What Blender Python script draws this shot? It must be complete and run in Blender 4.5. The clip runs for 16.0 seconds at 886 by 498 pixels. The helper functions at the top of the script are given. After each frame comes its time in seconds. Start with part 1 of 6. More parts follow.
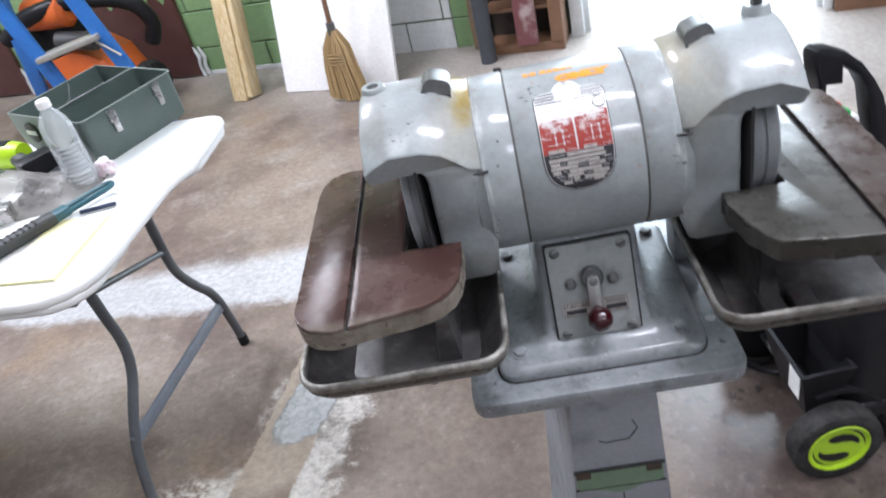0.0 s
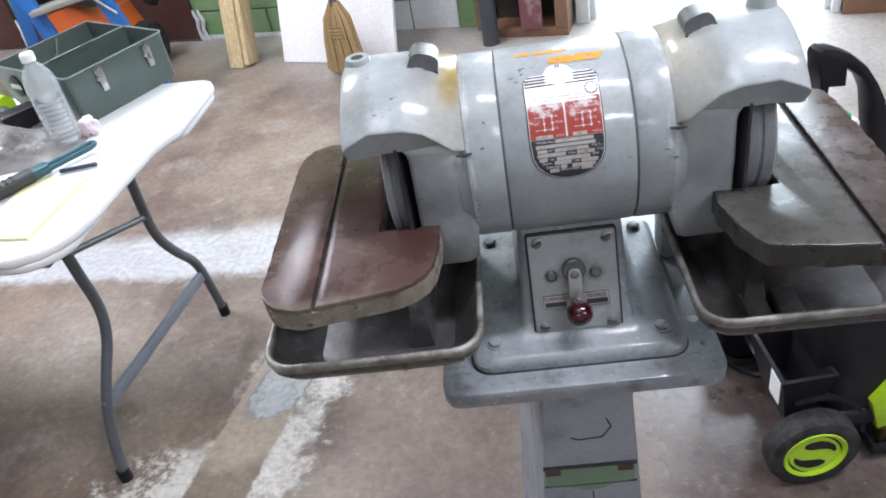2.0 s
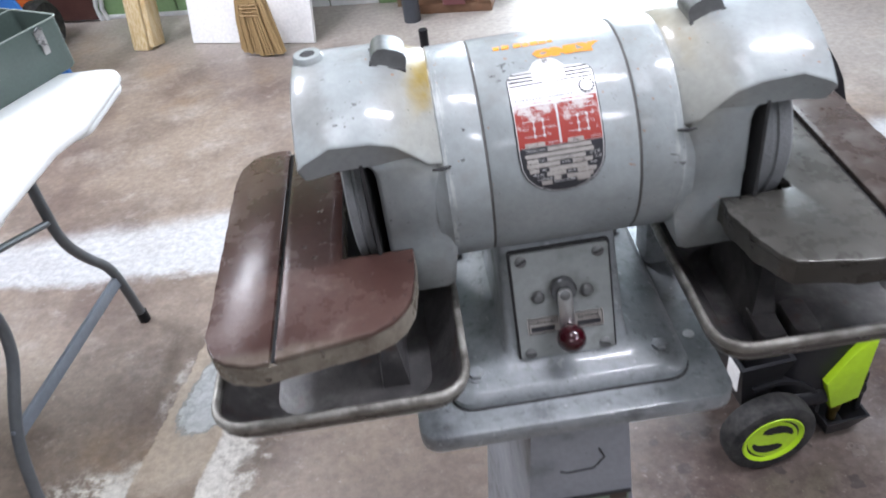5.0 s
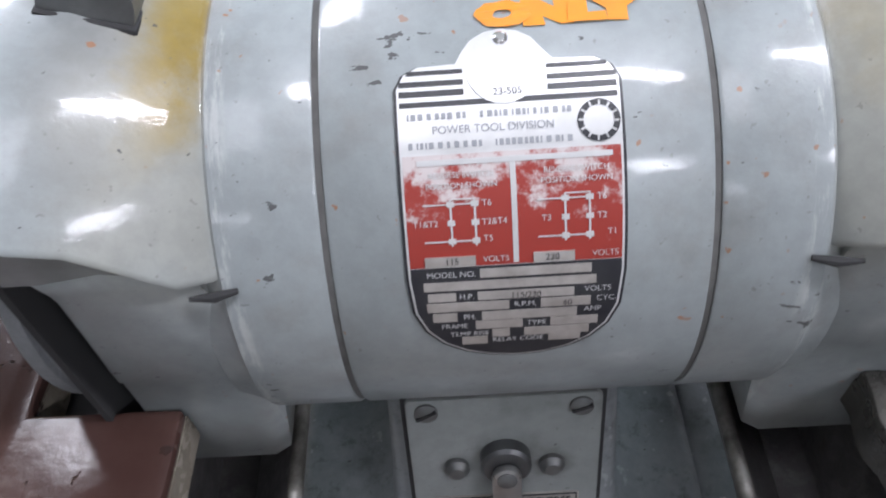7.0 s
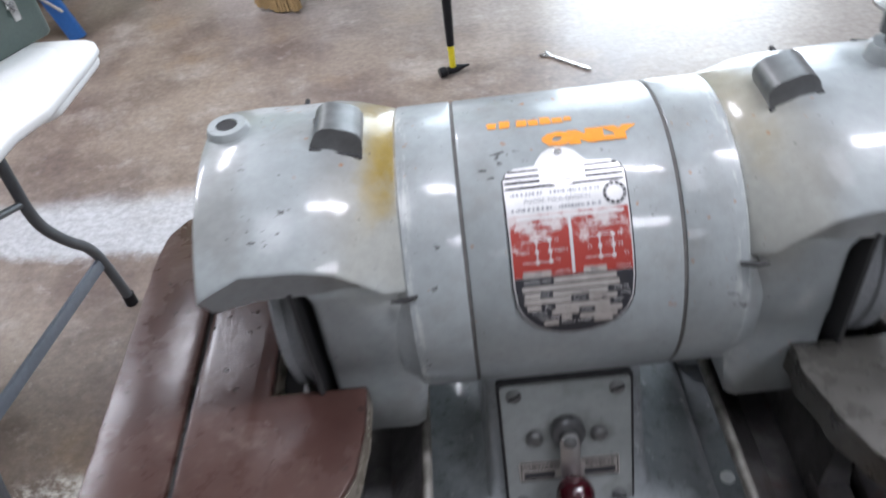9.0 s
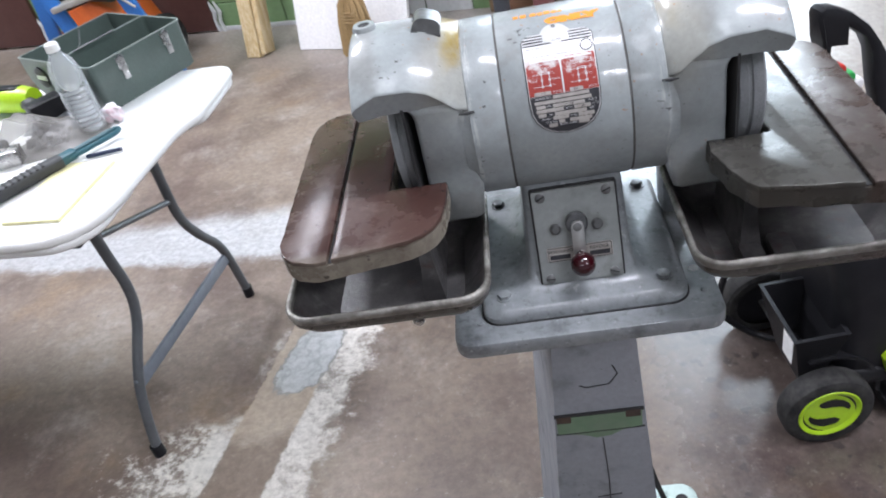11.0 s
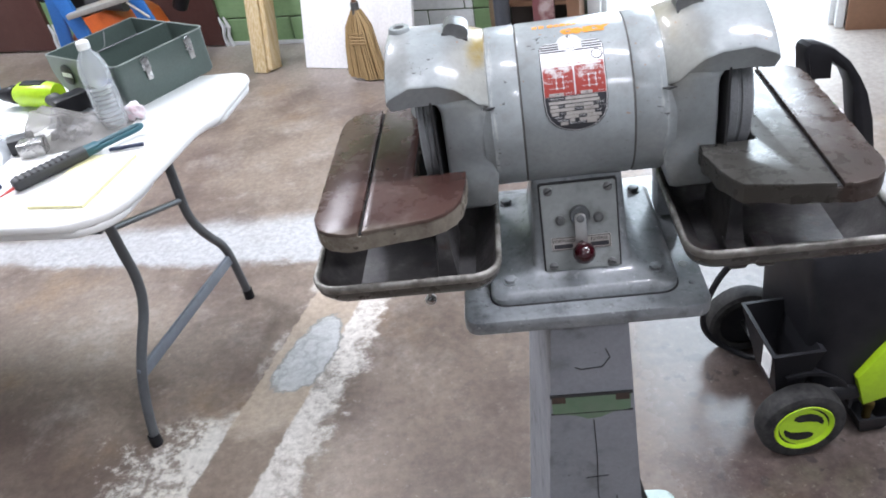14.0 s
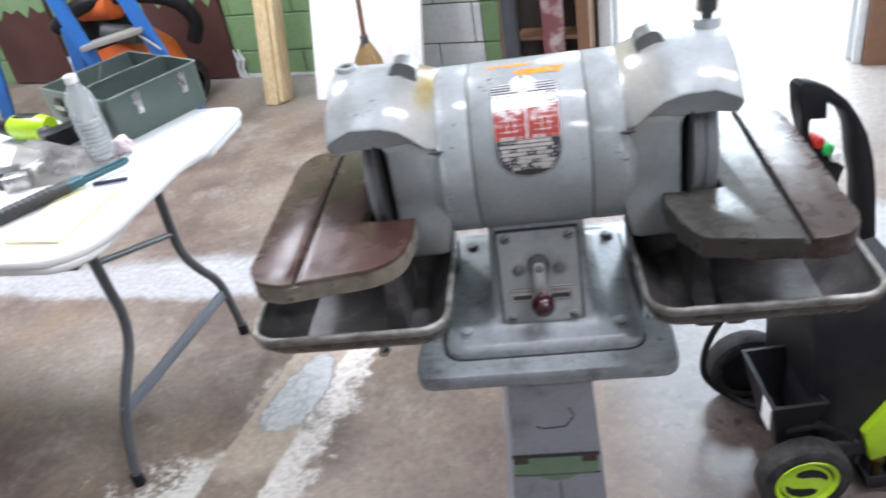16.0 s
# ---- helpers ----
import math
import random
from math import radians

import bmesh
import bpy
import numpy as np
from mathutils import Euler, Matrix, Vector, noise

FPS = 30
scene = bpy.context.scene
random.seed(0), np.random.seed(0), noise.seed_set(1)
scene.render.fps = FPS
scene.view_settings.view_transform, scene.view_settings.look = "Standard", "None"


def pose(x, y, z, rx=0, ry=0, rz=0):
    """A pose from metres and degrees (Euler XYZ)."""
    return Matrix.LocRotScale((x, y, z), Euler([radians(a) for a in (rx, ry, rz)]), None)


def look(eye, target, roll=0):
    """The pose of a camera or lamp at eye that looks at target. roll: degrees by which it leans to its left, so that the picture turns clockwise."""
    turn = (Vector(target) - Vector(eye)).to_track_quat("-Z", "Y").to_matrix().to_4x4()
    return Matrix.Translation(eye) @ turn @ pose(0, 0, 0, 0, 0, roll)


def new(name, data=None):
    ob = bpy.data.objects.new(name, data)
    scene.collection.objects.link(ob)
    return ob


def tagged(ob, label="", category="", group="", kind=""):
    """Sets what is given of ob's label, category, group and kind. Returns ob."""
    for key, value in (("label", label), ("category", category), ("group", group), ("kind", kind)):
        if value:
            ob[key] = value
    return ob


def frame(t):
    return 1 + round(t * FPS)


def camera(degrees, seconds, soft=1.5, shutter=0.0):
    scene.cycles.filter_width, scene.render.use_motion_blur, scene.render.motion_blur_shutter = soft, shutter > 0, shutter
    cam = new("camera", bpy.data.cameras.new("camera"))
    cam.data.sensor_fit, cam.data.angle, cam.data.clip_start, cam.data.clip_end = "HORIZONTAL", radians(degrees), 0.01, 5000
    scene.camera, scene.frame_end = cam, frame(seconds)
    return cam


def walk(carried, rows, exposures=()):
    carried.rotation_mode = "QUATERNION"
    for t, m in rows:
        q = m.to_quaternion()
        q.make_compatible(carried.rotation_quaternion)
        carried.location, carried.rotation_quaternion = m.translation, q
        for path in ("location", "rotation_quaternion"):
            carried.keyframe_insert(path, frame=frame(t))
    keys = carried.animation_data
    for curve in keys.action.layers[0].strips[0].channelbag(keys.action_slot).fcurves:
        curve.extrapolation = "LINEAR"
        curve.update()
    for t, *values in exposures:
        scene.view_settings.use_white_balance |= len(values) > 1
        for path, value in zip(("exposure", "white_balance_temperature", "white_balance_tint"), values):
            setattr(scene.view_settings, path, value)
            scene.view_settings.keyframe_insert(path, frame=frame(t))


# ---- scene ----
cam = camera(59.3, 16.0, soft=1.8, shutter=0.5)
PATH = [
    (0, (-0.063, -0.606, 1.432), (-0.274, 1.025, 0.294), -14.5),
    (0.5, (-0.063, -0.596, 1.439), (-0.286, 1.068, 0.352), -11.3),
    (1, (-0.05, -0.59, 1.427), (-0.254, 1.052, 0.304), -11.3),
    (1.5, (-0.052, -0.584, 1.422), (-0.26, 1.036, 0.268), -11.2),
    (2, (-0.052, -0.582, 1.415), (-0.251, 1.021, 0.235), -10.9),
    (2.5, (-0.054, -0.582, 1.415), (-0.266, 1.025, 0.244), -10.4),
    (3, (-0.044, -0.601, 1.401), (-0.294, 0.956, 0.171), -10.9),
    (3.2, (-0.04, -0.601, 1.399), (-0.277, 0.957, 0.168), -10.4),
    (5.3, (-0.103, -0.408, 1.39), (-0.097, 1.146, 0.131), -9.2),
    (5.5, (-0.095, -0.355, 1.38), (-0.103, 1.195, 0.117), -9.1),
    (6, (-0.045, -0.235, 1.33), (-0.066, 1.23, -0.032), -6.8),
    (6.5, (-0.026, -0.158, 1.285), (-0.101, 1.177, -0.202), -7.3),
    (7, (-0.017, -0.126, 1.262), (-0.069, 1.131, -0.293), -5.2),
    (7.5, (-0.02, -0.12, 1.263), (-0.006, 1.168, -0.266), -2.6),
    (8, (-0.021, -0.118, 1.266), (0.029, 1.17, -0.263), -1.1),
    (8.5, (-0.028, -0.175, 1.314), (-0.052, 1.202, -0.137), -3.3),
    (9, (-0.053, -0.276, 1.372), (-0.13, 1.2, 0.025), -8.1),
    (9.5, (-0.094, -0.39, 1.38), (0.0, 1.084, 0.031), -8.3),
    (9.7, (-0.095, -0.43, 1.383), (-0.052, 1.032, 0.019), -10.1),
    (11.8, (-0.011, -0.697, 1.424), (-0.335, 0.928, 0.303), -11.7),
    (12, (-0.041, -0.705, 1.425), (-0.363, 0.911, 0.292), -11.5),
    (12.5, (-0.07, -0.72, 1.418), (-0.339, 0.869, 0.235), -10.7),
    (13, (-0.066, -0.723, 1.418), (-0.295, 0.87, 0.232), -11.2),
    (13.5, (-0.068, -0.723, 1.42), (-0.307, 0.876, 0.242), -10.6),
    (14, (-0.065, -0.729, 1.425), (-0.282, 0.9, 0.284), -10.0),
    (14.5, (-0.073, -0.728, 1.426), (-0.338, 0.9, 0.295), -10.5),
    (15, (-0.078, -0.725, 1.429), (-0.39, 0.912, 0.322), -10.6),
    (15.5, (-0.052, -0.711, 1.423), (-0.434, 0.929, 0.343), -12.6),
    (16, (0.01, -0.672, 1.403), (-0.262, 0.997, 0.334), -10.2),
]
EXPOSURES = [(0, 0.66), (3.2, 0.64), (5.3, 0.72), (6, 0.54), (6.5, 0.20), (7, 0.34), (7.5, 0.44), (8, 0.32), (8.5, 0.20), (9, 0.27), (9.5, 0.31), (9.7, 0.34), (11.8, 0.68), (13.5, 0.65), (16, 0.73)]
walk(cam, [(t, look(eye, target, roll)) for t, eye, target, roll in PATH], EXPOSURES)

# ---- light ----
world = bpy.data.worlds.new("sky")
scene.world = world
world.use_nodes = True
wn = world.node_tree
sky = wn.nodes.new("ShaderNodeTexSky")
sky.sky_type = "NISHITA"
sky.sun_disc = False
sky.sun_elevation, sky.sun_rotation = radians(48), radians(20)
wn.nodes["Background"].inputs["Strength"].default_value = 0.12
wn.links.new(sky.outputs[0], wn.nodes["Background"].inputs["Color"])

sun = new("sun", bpy.data.lights.new("sun", "SUN"))
sun.data.energy, sun.data.angle, sun.data.color = 4.0, radians(0.5), (1, 0.96, 0.9)
sun.matrix_world = look((1.2, 9.0, 9.0), (0.2, 3.2, 0))


def area(name, eye, target, w, h, power, color):
    lamp = new(name, bpy.data.lights.new(name, "AREA"))
    lamp.data.shape, lamp.data.size, lamp.data.size_y = "RECTANGLE", w, h
    lamp.data.energy, lamp.data.color = power, color
    lamp.matrix_world = look(eye, target)
    return lamp


area("doorway_daylight", (0.95, 3.1, 1.42), (0.6, 0.5, 0.7), 1.45, 2.65, 72, (0.74, 0.87, 1.0))
# first, second and fourth placed from reflections; the other three are added fill
for x, y, w, h, power in ((0.95, -0.05, 1.25, 0.15, 42), (-1.27, 1.85, 0.3, 0.85, 38), (-2.9, 1.9, 0.24, 1.25, 84), (-0.22, -0.6, 0.45, 0.8, 6), (-0.9, -3.2, 1.25, 0.5, 14), (1.9, -2.0, 1.25, 0.3, 42)):
    area("tube_or_fill_light", (x, y, 2.95), (x, y, 0), w, h, power, (0.875, 0.887, 1.0))


# ---- materials ----


def material(name, color, rough=0.5, metal=0.0, other=None, scale=6.0, amount=0.5, bump=0.0, bump_scale=80.0, coat=0.0, detail=6.0, lo=0.35, hi=0.65, rough_var=0.12):
    """A painted, cast or plain surface: base colour broken by patches of another at two sizes, gloss and fine relief."""
    m = bpy.data.materials.new(name)
    m.use_nodes = True
    nt = m.node_tree
    n, l = nt.nodes, nt.links
    b = n["Principled BSDF"]
    b.inputs["Metallic"].default_value, b.inputs["Coat Weight"].default_value = metal, coat
    tc = n.new("ShaderNodeTexCoord")
    big = n.new("ShaderNodeTexNoise")
    big.inputs["Scale"].default_value, big.inputs["Detail"].default_value, big.inputs["Roughness"].default_value = scale, detail, 0.62
    l.new(tc.outputs["Object"], big.inputs["Vector"])
    ramp = n.new("ShaderNodeMapRange")
    ramp.inputs[1].default_value, ramp.inputs[2].default_value, ramp.inputs[4].default_value = lo, hi, amount
    l.new(big.outputs[0], ramp.inputs[0])
    mix = n.new("ShaderNodeMix")
    mix.data_type = "RGBA"
    mix.inputs[6].default_value = (*color, 1)
    mix.inputs[7].default_value = (*(other or [c * 0.8 for c in color]), 1)
    l.new(ramp.outputs[0], mix.inputs[0])
    fine = n.new("ShaderNodeTexNoise")
    fine.inputs["Scale"].default_value, fine.inputs["Detail"].default_value = bump_scale, 4
    l.new(tc.outputs["Object"], fine.inputs["Vector"])
    fr = n.new("ShaderNodeMapRange")
    fr.inputs[1].default_value, fr.inputs[2].default_value = 0.3, 0.7
    fr.inputs[3].default_value, fr.inputs[4].default_value = 0.93, 1.06
    l.new(fine.outputs[0], fr.inputs[0])
    mul = n.new("ShaderNodeMix")
    mul.data_type, mul.blend_type = "RGBA", "MULTIPLY"
    mul.inputs[0].default_value = 1
    l.new(mix.outputs[2], mul.inputs[6])
    l.new(fr.outputs[0], mul.inputs[7])
    l.new(mul.outputs[2], b.inputs["Base Color"])
    rr = n.new("ShaderNodeMapRange")
    rr.inputs[3].default_value, rr.inputs[4].default_value = max(0.02, rough - rough_var), min(1, rough + rough_var)
    l.new(big.outputs[0], rr.inputs[0])
    l.new(rr.outputs[0], b.inputs["Roughness"])
    if bump:
        bp = n.new("ShaderNodeBump")
        bp.inputs["Strength"].default_value, bp.inputs["Distance"].default_value = bump, 0.002
        l.new(fine.outputs[0], bp.inputs["Height"])
        l.new(bp.outputs[0], b.inputs["Normal"])
    return m


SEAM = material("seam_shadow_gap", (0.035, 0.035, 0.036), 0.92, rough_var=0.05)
MINT = material("mint_green_paint", (0.37, 0.45, 0.42), 0.5, other=(0.08, 0.13, 0.11), scale=26, lo=0.6, hi=0.68, amount=0.8)
GREEN_OLD = material("old_green_paint", (0.12, 0.20, 0.12), 0.55, other=(0.20, 0.22, 0.18), scale=30)
RIM = material("worn_bright_rim", (0.36, 0.35, 0.32), 0.45, 0.45, other=(0.10, 0.09, 0.078), scale=38, bump=0.9, bump_scale=120, amount=0.95)
STEEL = material("bright_steel", (0.55, 0.55, 0.54), 0.28, 0.9, other=(0.35, 0.34, 0.33), scale=60)
DARKSTEEL = material("dark_steel", (0.15, 0.155, 0.16), 0.38, 0.7, other=(0.07, 0.07, 0.07), scale=50)
STONE = material("grey_grinding_wheel", (0.24, 0.25, 0.26), 0.8, other=(0.15, 0.155, 0.16), scale=40, bump=0.5, bump_scale=400)
LIME = material("lime_plastic", (0.42, 0.66, 0.02), 0.35, other=(0.36, 0.58, 0.02), scale=10)
WHITEPLASTIC = material("white_blow_moulded_plastic", (0.80, 0.80, 0.78), 0.42, other=(0.72, 0.72, 0.70), scale=9, bump=0.1, bump_scale=500)
LEG = material("grey_enamel_tube", (0.09, 0.097, 0.105), 0.4, other=(0.06, 0.065, 0.07), scale=15)
BRACE = material("blue_grey_enamel", (0.16, 0.18, 0.21), 0.4, other=(0.12, 0.135, 0.16), scale=15)
BOXGREEN = material("grey_green_hammered_paint", (0.085, 0.115, 0.102), 0.36, other=(0.066, 0.09, 0.08), scale=12, bump=0.15, bump_scale=160)
KNOB = material("dark_red_bakelite", (0.03, 0.002, 0.005), 0.14, other=(0.02, 0.0015, 0.0035), scale=20, coat=0.5)
PAPER = material("white_paper", (0.8, 0.8, 0.8), 0.6)

# ---- building helpers ----


def mesh_object(name, bm, mat, smooth=35):
    me = bpy.data.meshes.new(name)
    bmesh.ops.recalc_face_normals(bm, faces=bm.faces)
    bm.to_mesh(me)
    bm.free()
    for m in mat if isinstance(mat, (list, tuple)) else [mat]:
        me.materials.append(m)
    if smooth:
        me.shade_smooth()
        me.set_sharp_from_angle(angle=radians(smooth))
    return new(name, me)


def part(name, bm, mat, parent, label="", smooth=35):
    ob = mesh_object(name, bm, mat, smooth)
    ob.parent = parent
    if parent.parent is None:
        ob.matrix_parent_inverse = Matrix.Translation(parent.location).inverted()
    return tagged(ob, label)


def thing(name, at, label, category, group="", kind=""):
    ob = new(name)
    ob.empty_display_size = 0.05
    ob.matrix_world = Matrix.Translation(at)
    bpy.context.view_layer.update()
    return tagged(ob, label, category, group, kind)


def solid(name, bm, mat, label, category, group="", kind="", smooth=35):
    return tagged(mesh_object(name, bm, mat, smooth), label, category, group, kind)


def bevel(bm, width, segs=2, edges=None, angle=40):
    es = edges or [e for e in bm.edges if len(e.link_faces) == 2 and e.calc_face_angle(0) > radians(angle)]
    bmesh.ops.bevel(bm, geom=es, offset=width, segments=segs, profile=0.5, affect="EDGES", clamp_overlap=True)


def box(lo, hi, r=0.0, segs=2, m=None, bm=None):
    one = bmesh.new()
    bmesh.ops.create_cube(one, size=1)
    for v in one.verts:
        v.co = Vector([lo[i] + (v.co[i] + 0.5) * (hi[i] - lo[i]) for i in range(3)])
    if r:
        bevel(one, r, segs)
    if m:
        one.transform(m)
    return join(bm, one)


def join(bm, one):
    """one added to bm, or alone when bm is None."""
    if bm is None:
        return one
    me = bpy.data.meshes.new("tmp")
    one.to_mesh(me)
    one.free()
    bm.from_mesh(me)
    bpy.data.meshes.remove(me)
    return bm


def rings(loops, close=True, cap=True, bm=None):
    """A skin through loops of equally many points."""
    one = bmesh.new()
    vs = [[one.verts.new(p) for p in loop] for loop in loops]
    n = len(loops[0])
    for a, b in zip(vs, vs[1:]):
        for i in range(n if close else n - 1):
            j = (i + 1) % n
            one.faces.new((a[i], a[j], b[j], b[i]))
    if cap and close:
        one.faces.new(vs[0][::-1])
        one.faces.new(vs[-1])
    return join(bm, one)


def rounded(x0, x1, y0, y1, r, segs=5):
    """A rounded rectangle's outline, counter-clockwise."""
    out = []
    for cx, cy, a in ((x1 - r, y1 - r, 0), (x0 + r, y1 - r, 90), (x0 + r, y0 + r, 180), (x1 - r, y0 + r, 270)):
        out += [(cx + r * math.cos(radians(a + 90 * k / segs)), cy + r * math.sin(radians(a + 90 * k / segs))) for k in range(segs + 1)]
    return out


def slab(outline, z0, z1, r=0.0, segs=2, bm=None, m=None):
    one = bmesh.new()
    f = one.faces.new([one.verts.new((x, y, z0)) for x, y in outline])
    up = bmesh.ops.extrude_face_region(one, geom=[f])
    for v in up["geom"]:
        if isinstance(v, bmesh.types.BMVert):
            v.co.z = z1
    if r:
        bevel(one, r, segs, angle=50)
    if m:
        one.transform(m)
    return join(bm, one)


def tube(points, r, sides=10, bm=None, smooth=0, cap=True, flat=None):
    """A round bar along points; smooth: how often the corners are rounded off."""
    ps = [Vector(p) for p in points]
    for _ in range(smooth):
        out = [ps[0]]
        for a, b in zip(ps, ps[1:]):
            out += [a.lerp(b, 0.25), a.lerp(b, 0.75)]
        ps = out + [ps[-1]]
    loops, ref = [], None
    for i, p in enumerate(ps):
        d = (ps[min(i + 1, len(ps) - 1)] - ps[max(i - 1, 0)]).normalized()
        if ref is None:
            ref = d.orthogonal().normalized()
        ref = (ref - d * ref.dot(d)).normalized()
        side = d.cross(ref)
        rr = r[i] if isinstance(r, (list, tuple)) else r
        loops.append([p + (ref * math.cos(2 * math.pi * k / sides) + side * math.sin(2 * math.pi * k / sides)) * rr for k in range(sides)])
    return rings(loops, cap=cap, bm=bm)


def lathe(profile, centre, axis="x", sides=48, a0=0, a1=360, cap=False, bm=None):
    """A turned form: profile of (place along the axis, radius)."""
    one = bmesh.new()
    full = a1 - a0 >= 360
    cols = []
    count = sides if full else sides + 1
    for k in range(count):
        a = radians(a0 + (a1 - a0) * k / sides)
        col = []
        for s, r in profile:
            u, v = r * math.cos(a), r * math.sin(a)
            p = {"x": (s, u, v), "y": (u, s, v), "z": (u, v, s)}[axis]
            col.append(one.verts.new(Vector(p) + Vector(centre)))
        cols.append(col)
    for k in range(count if full else count - 1):
        a, b = cols[k], cols[(k + 1) % count]
        for i in range(len(profile) - 1):
            one.faces.new((a[i], a[i + 1], b[i + 1], b[i]))
    if cap:
        one.faces.new([c[0] for c in cols][::-1])
        one.faces.new([c[-1] for c in cols])
    bmesh.ops.remove_doubles(one, verts=one.verts, dist=1e-6)
    return join(bm, one)


def place(bm, m):
    bm.transform(m)
    return bm


def frame_of(origin, ux, uz):
    """A pose at origin with its x along ux and its z along uz."""
    ux, uz = Vector(ux).normalized(), Vector(uz).normalized()
    uy = uz.cross(ux).normalized()
    uz = ux.cross(uy)
    m = Matrix((ux, uy, uz)).transposed().to_4x4()
    m.translation = origin
    return m


# ---- further materials ----


class Nodes:
    """Short hand for node maths in one material."""

    def __init__(self, m):
        self.n, self.l = m.node_tree.nodes, m.node_tree.links
        self.b = self.n["Principled BSDF"]
        self.pos = self.n.new("ShaderNodeTexCoord").outputs["Object"]
        sep = self.n.new("ShaderNodeSeparateXYZ")
        self.l.new(self.pos, sep.inputs[0])
        self.x, self.y, self.z = sep.outputs

    def put(self, socket, v):
        if isinstance(v, (int, float)):
            socket.default_value = v
        elif isinstance(v, tuple):
            socket.default_value = (*v, 1)
        else:
            self.l.new(v, socket)

    def math(self, op, a, b=0.0, c=0.0):
        m = self.n.new("ShaderNodeMath")
        m.operation = op
        for i, v in enumerate((a, b, c)):
            self.put(m.inputs[i], v)
        return m.outputs[0]

    def noise(self, scale, detail=5, rough=0.6, stretch=None):
        t = self.n.new("ShaderNodeTexNoise")
        t.inputs["Scale"].default_value, t.inputs["Detail"].default_value, t.inputs["Roughness"].default_value = scale, detail, rough
        src = self.pos
        if stretch:
            mp = self.n.new("ShaderNodeMapping")
            mp.inputs["Scale"].default_value = stretch
            self.l.new(self.pos, mp.inputs[0])
            src = mp.outputs[0]
        self.l.new(src, t.inputs["Vector"])
        return t.outputs[0]

    def step(self, v, lo, hi, a=0.0, b=1.0):
        m = self.n.new("ShaderNodeMapRange")
        m.interpolation_type = "SMOOTHSTEP"
        for i, x in enumerate((v, lo, hi, a, b)):
            self.put(m.inputs[i], x)
        return m.outputs[0]

    def mix(self, f, a, b, blend="MIX"):
        m = self.n.new("ShaderNodeMix")
        m.data_type, m.blend_type = "RGBA", blend
        self.put(m.inputs[0], f)
        self.put(m.inputs[6], a)
        self.put(m.inputs[7], b)
        return m.outputs[2]

    def finish(self, color, rough, height=None, strength=0.3, dist=0.003):
        self.put(self.b.inputs["Base Color"], color)
        self.put(self.b.inputs["Roughness"], rough)
        if height is not None:
            bp = self.n.new("ShaderNodeBump")
            bp.inputs["Strength"].default_value, bp.inputs["Distance"].default_value = strength, dist
            self.l.new(height, bp.inputs["Height"])
            self.l.new(bp.outputs[0], self.b.inputs["Normal"])


def blank(name):
    m = bpy.data.materials.new(name)
    m.use_nodes = True
    return m, Nodes(m)


# floor: brown stained slab, a whitened band, an old trench fill and its white edges
FLOORMAT, k = blank("stained_concrete")
n1, n2, n3 = k.noise(1.7, 7, 0.65), k.noise(5.5, 8, 0.7), k.noise(45, 5, 0.7)
wob = k.math("SUBTRACT", n2, 0.5)
col = k.mix(k.step(n1, 0.36, 0.64), (0.125, 0.089, 0.075), (0.255, 0.203, 0.163))
col = k.mix(k.step(k.noise(3.1, 8, 0.72), 0.48, 0.74, 0, 0.6), col, (0.40, 0.36, 0.325))
col = k.mix(k.step(k.noise(11, 7, 0.75), 0.55, 0.72, 0, 0.45), col, (0.40, 0.36, 0.33))
col = k.mix(k.step(k.noise(2.6, 6, 0.6), 0.54, 0.72, 0, 0.55), col, (0.25, 0.165, 0.095))
# paler towards the doorway
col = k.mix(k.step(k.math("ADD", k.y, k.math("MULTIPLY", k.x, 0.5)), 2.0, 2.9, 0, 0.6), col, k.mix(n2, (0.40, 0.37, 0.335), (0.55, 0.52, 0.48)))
# whitened band
d_near = k.math("SUBTRACT", k.y, k.math("MULTIPLY_ADD", k.x, -0.135, 1.195))
d_far = k.math("SUBTRACT", k.math("MULTIPLY_ADD", k.x, -0.02, 1.585), k.y)
band = k.math("MULTIPLY", k.step(k.math("MULTIPLY_ADD", wob, 0.16, d_near), -0.02, 0.03), k.step(k.math("MULTIPLY_ADD", wob, 0.12, d_far), -0.05, 0.06))
col = k.mix(k.math("MULTIPLY", band, k.step(n2, 0.3, 0.55, 0.8, 0.97)), col, k.mix(n3, (0.38, 0.38, 0.385), (0.48, 0.48, 0.49)))
# trench: d runs across it, from its far edge at -0.215 to the near edge at -0.055
d = k.math("SUBTRACT", k.math("MULTIPLY", k.math("ADD", k.x, 0.71), 0.968), k.math("MULTIPLY", k.math("SUBTRACT", k.y, 0.325), 0.249))
ends = k.step(k.y, 1.26, 1.16)
fine_wob = k.math("SUBTRACT", k.noise(26, 5, 0.6), 0.5)
dw = k.math("MULTIPLY_ADD", fine_wob, 0.035, d)
trench = k.math("MULTIPLY", k.math("MULTIPLY", k.step(dw, -0.222, -0.214), k.step(dw, -0.055, -0.064)), ends)
fill = k.mix(n2, (0.34, 0.25, 0.18), (0.50, 0.43, 0.36))
fill = k.mix(k.step(k.math("MULTIPLY_ADD", wob, 0.25, k.y), 0.64, 0.56, 0, 0.85), fill, k.mix(n2, (0.15, 0.105, 0.085), (0.27, 0.21, 0.165)))
col = k.mix(k.math("MULTIPLY", trench, 0.85), col, fill)
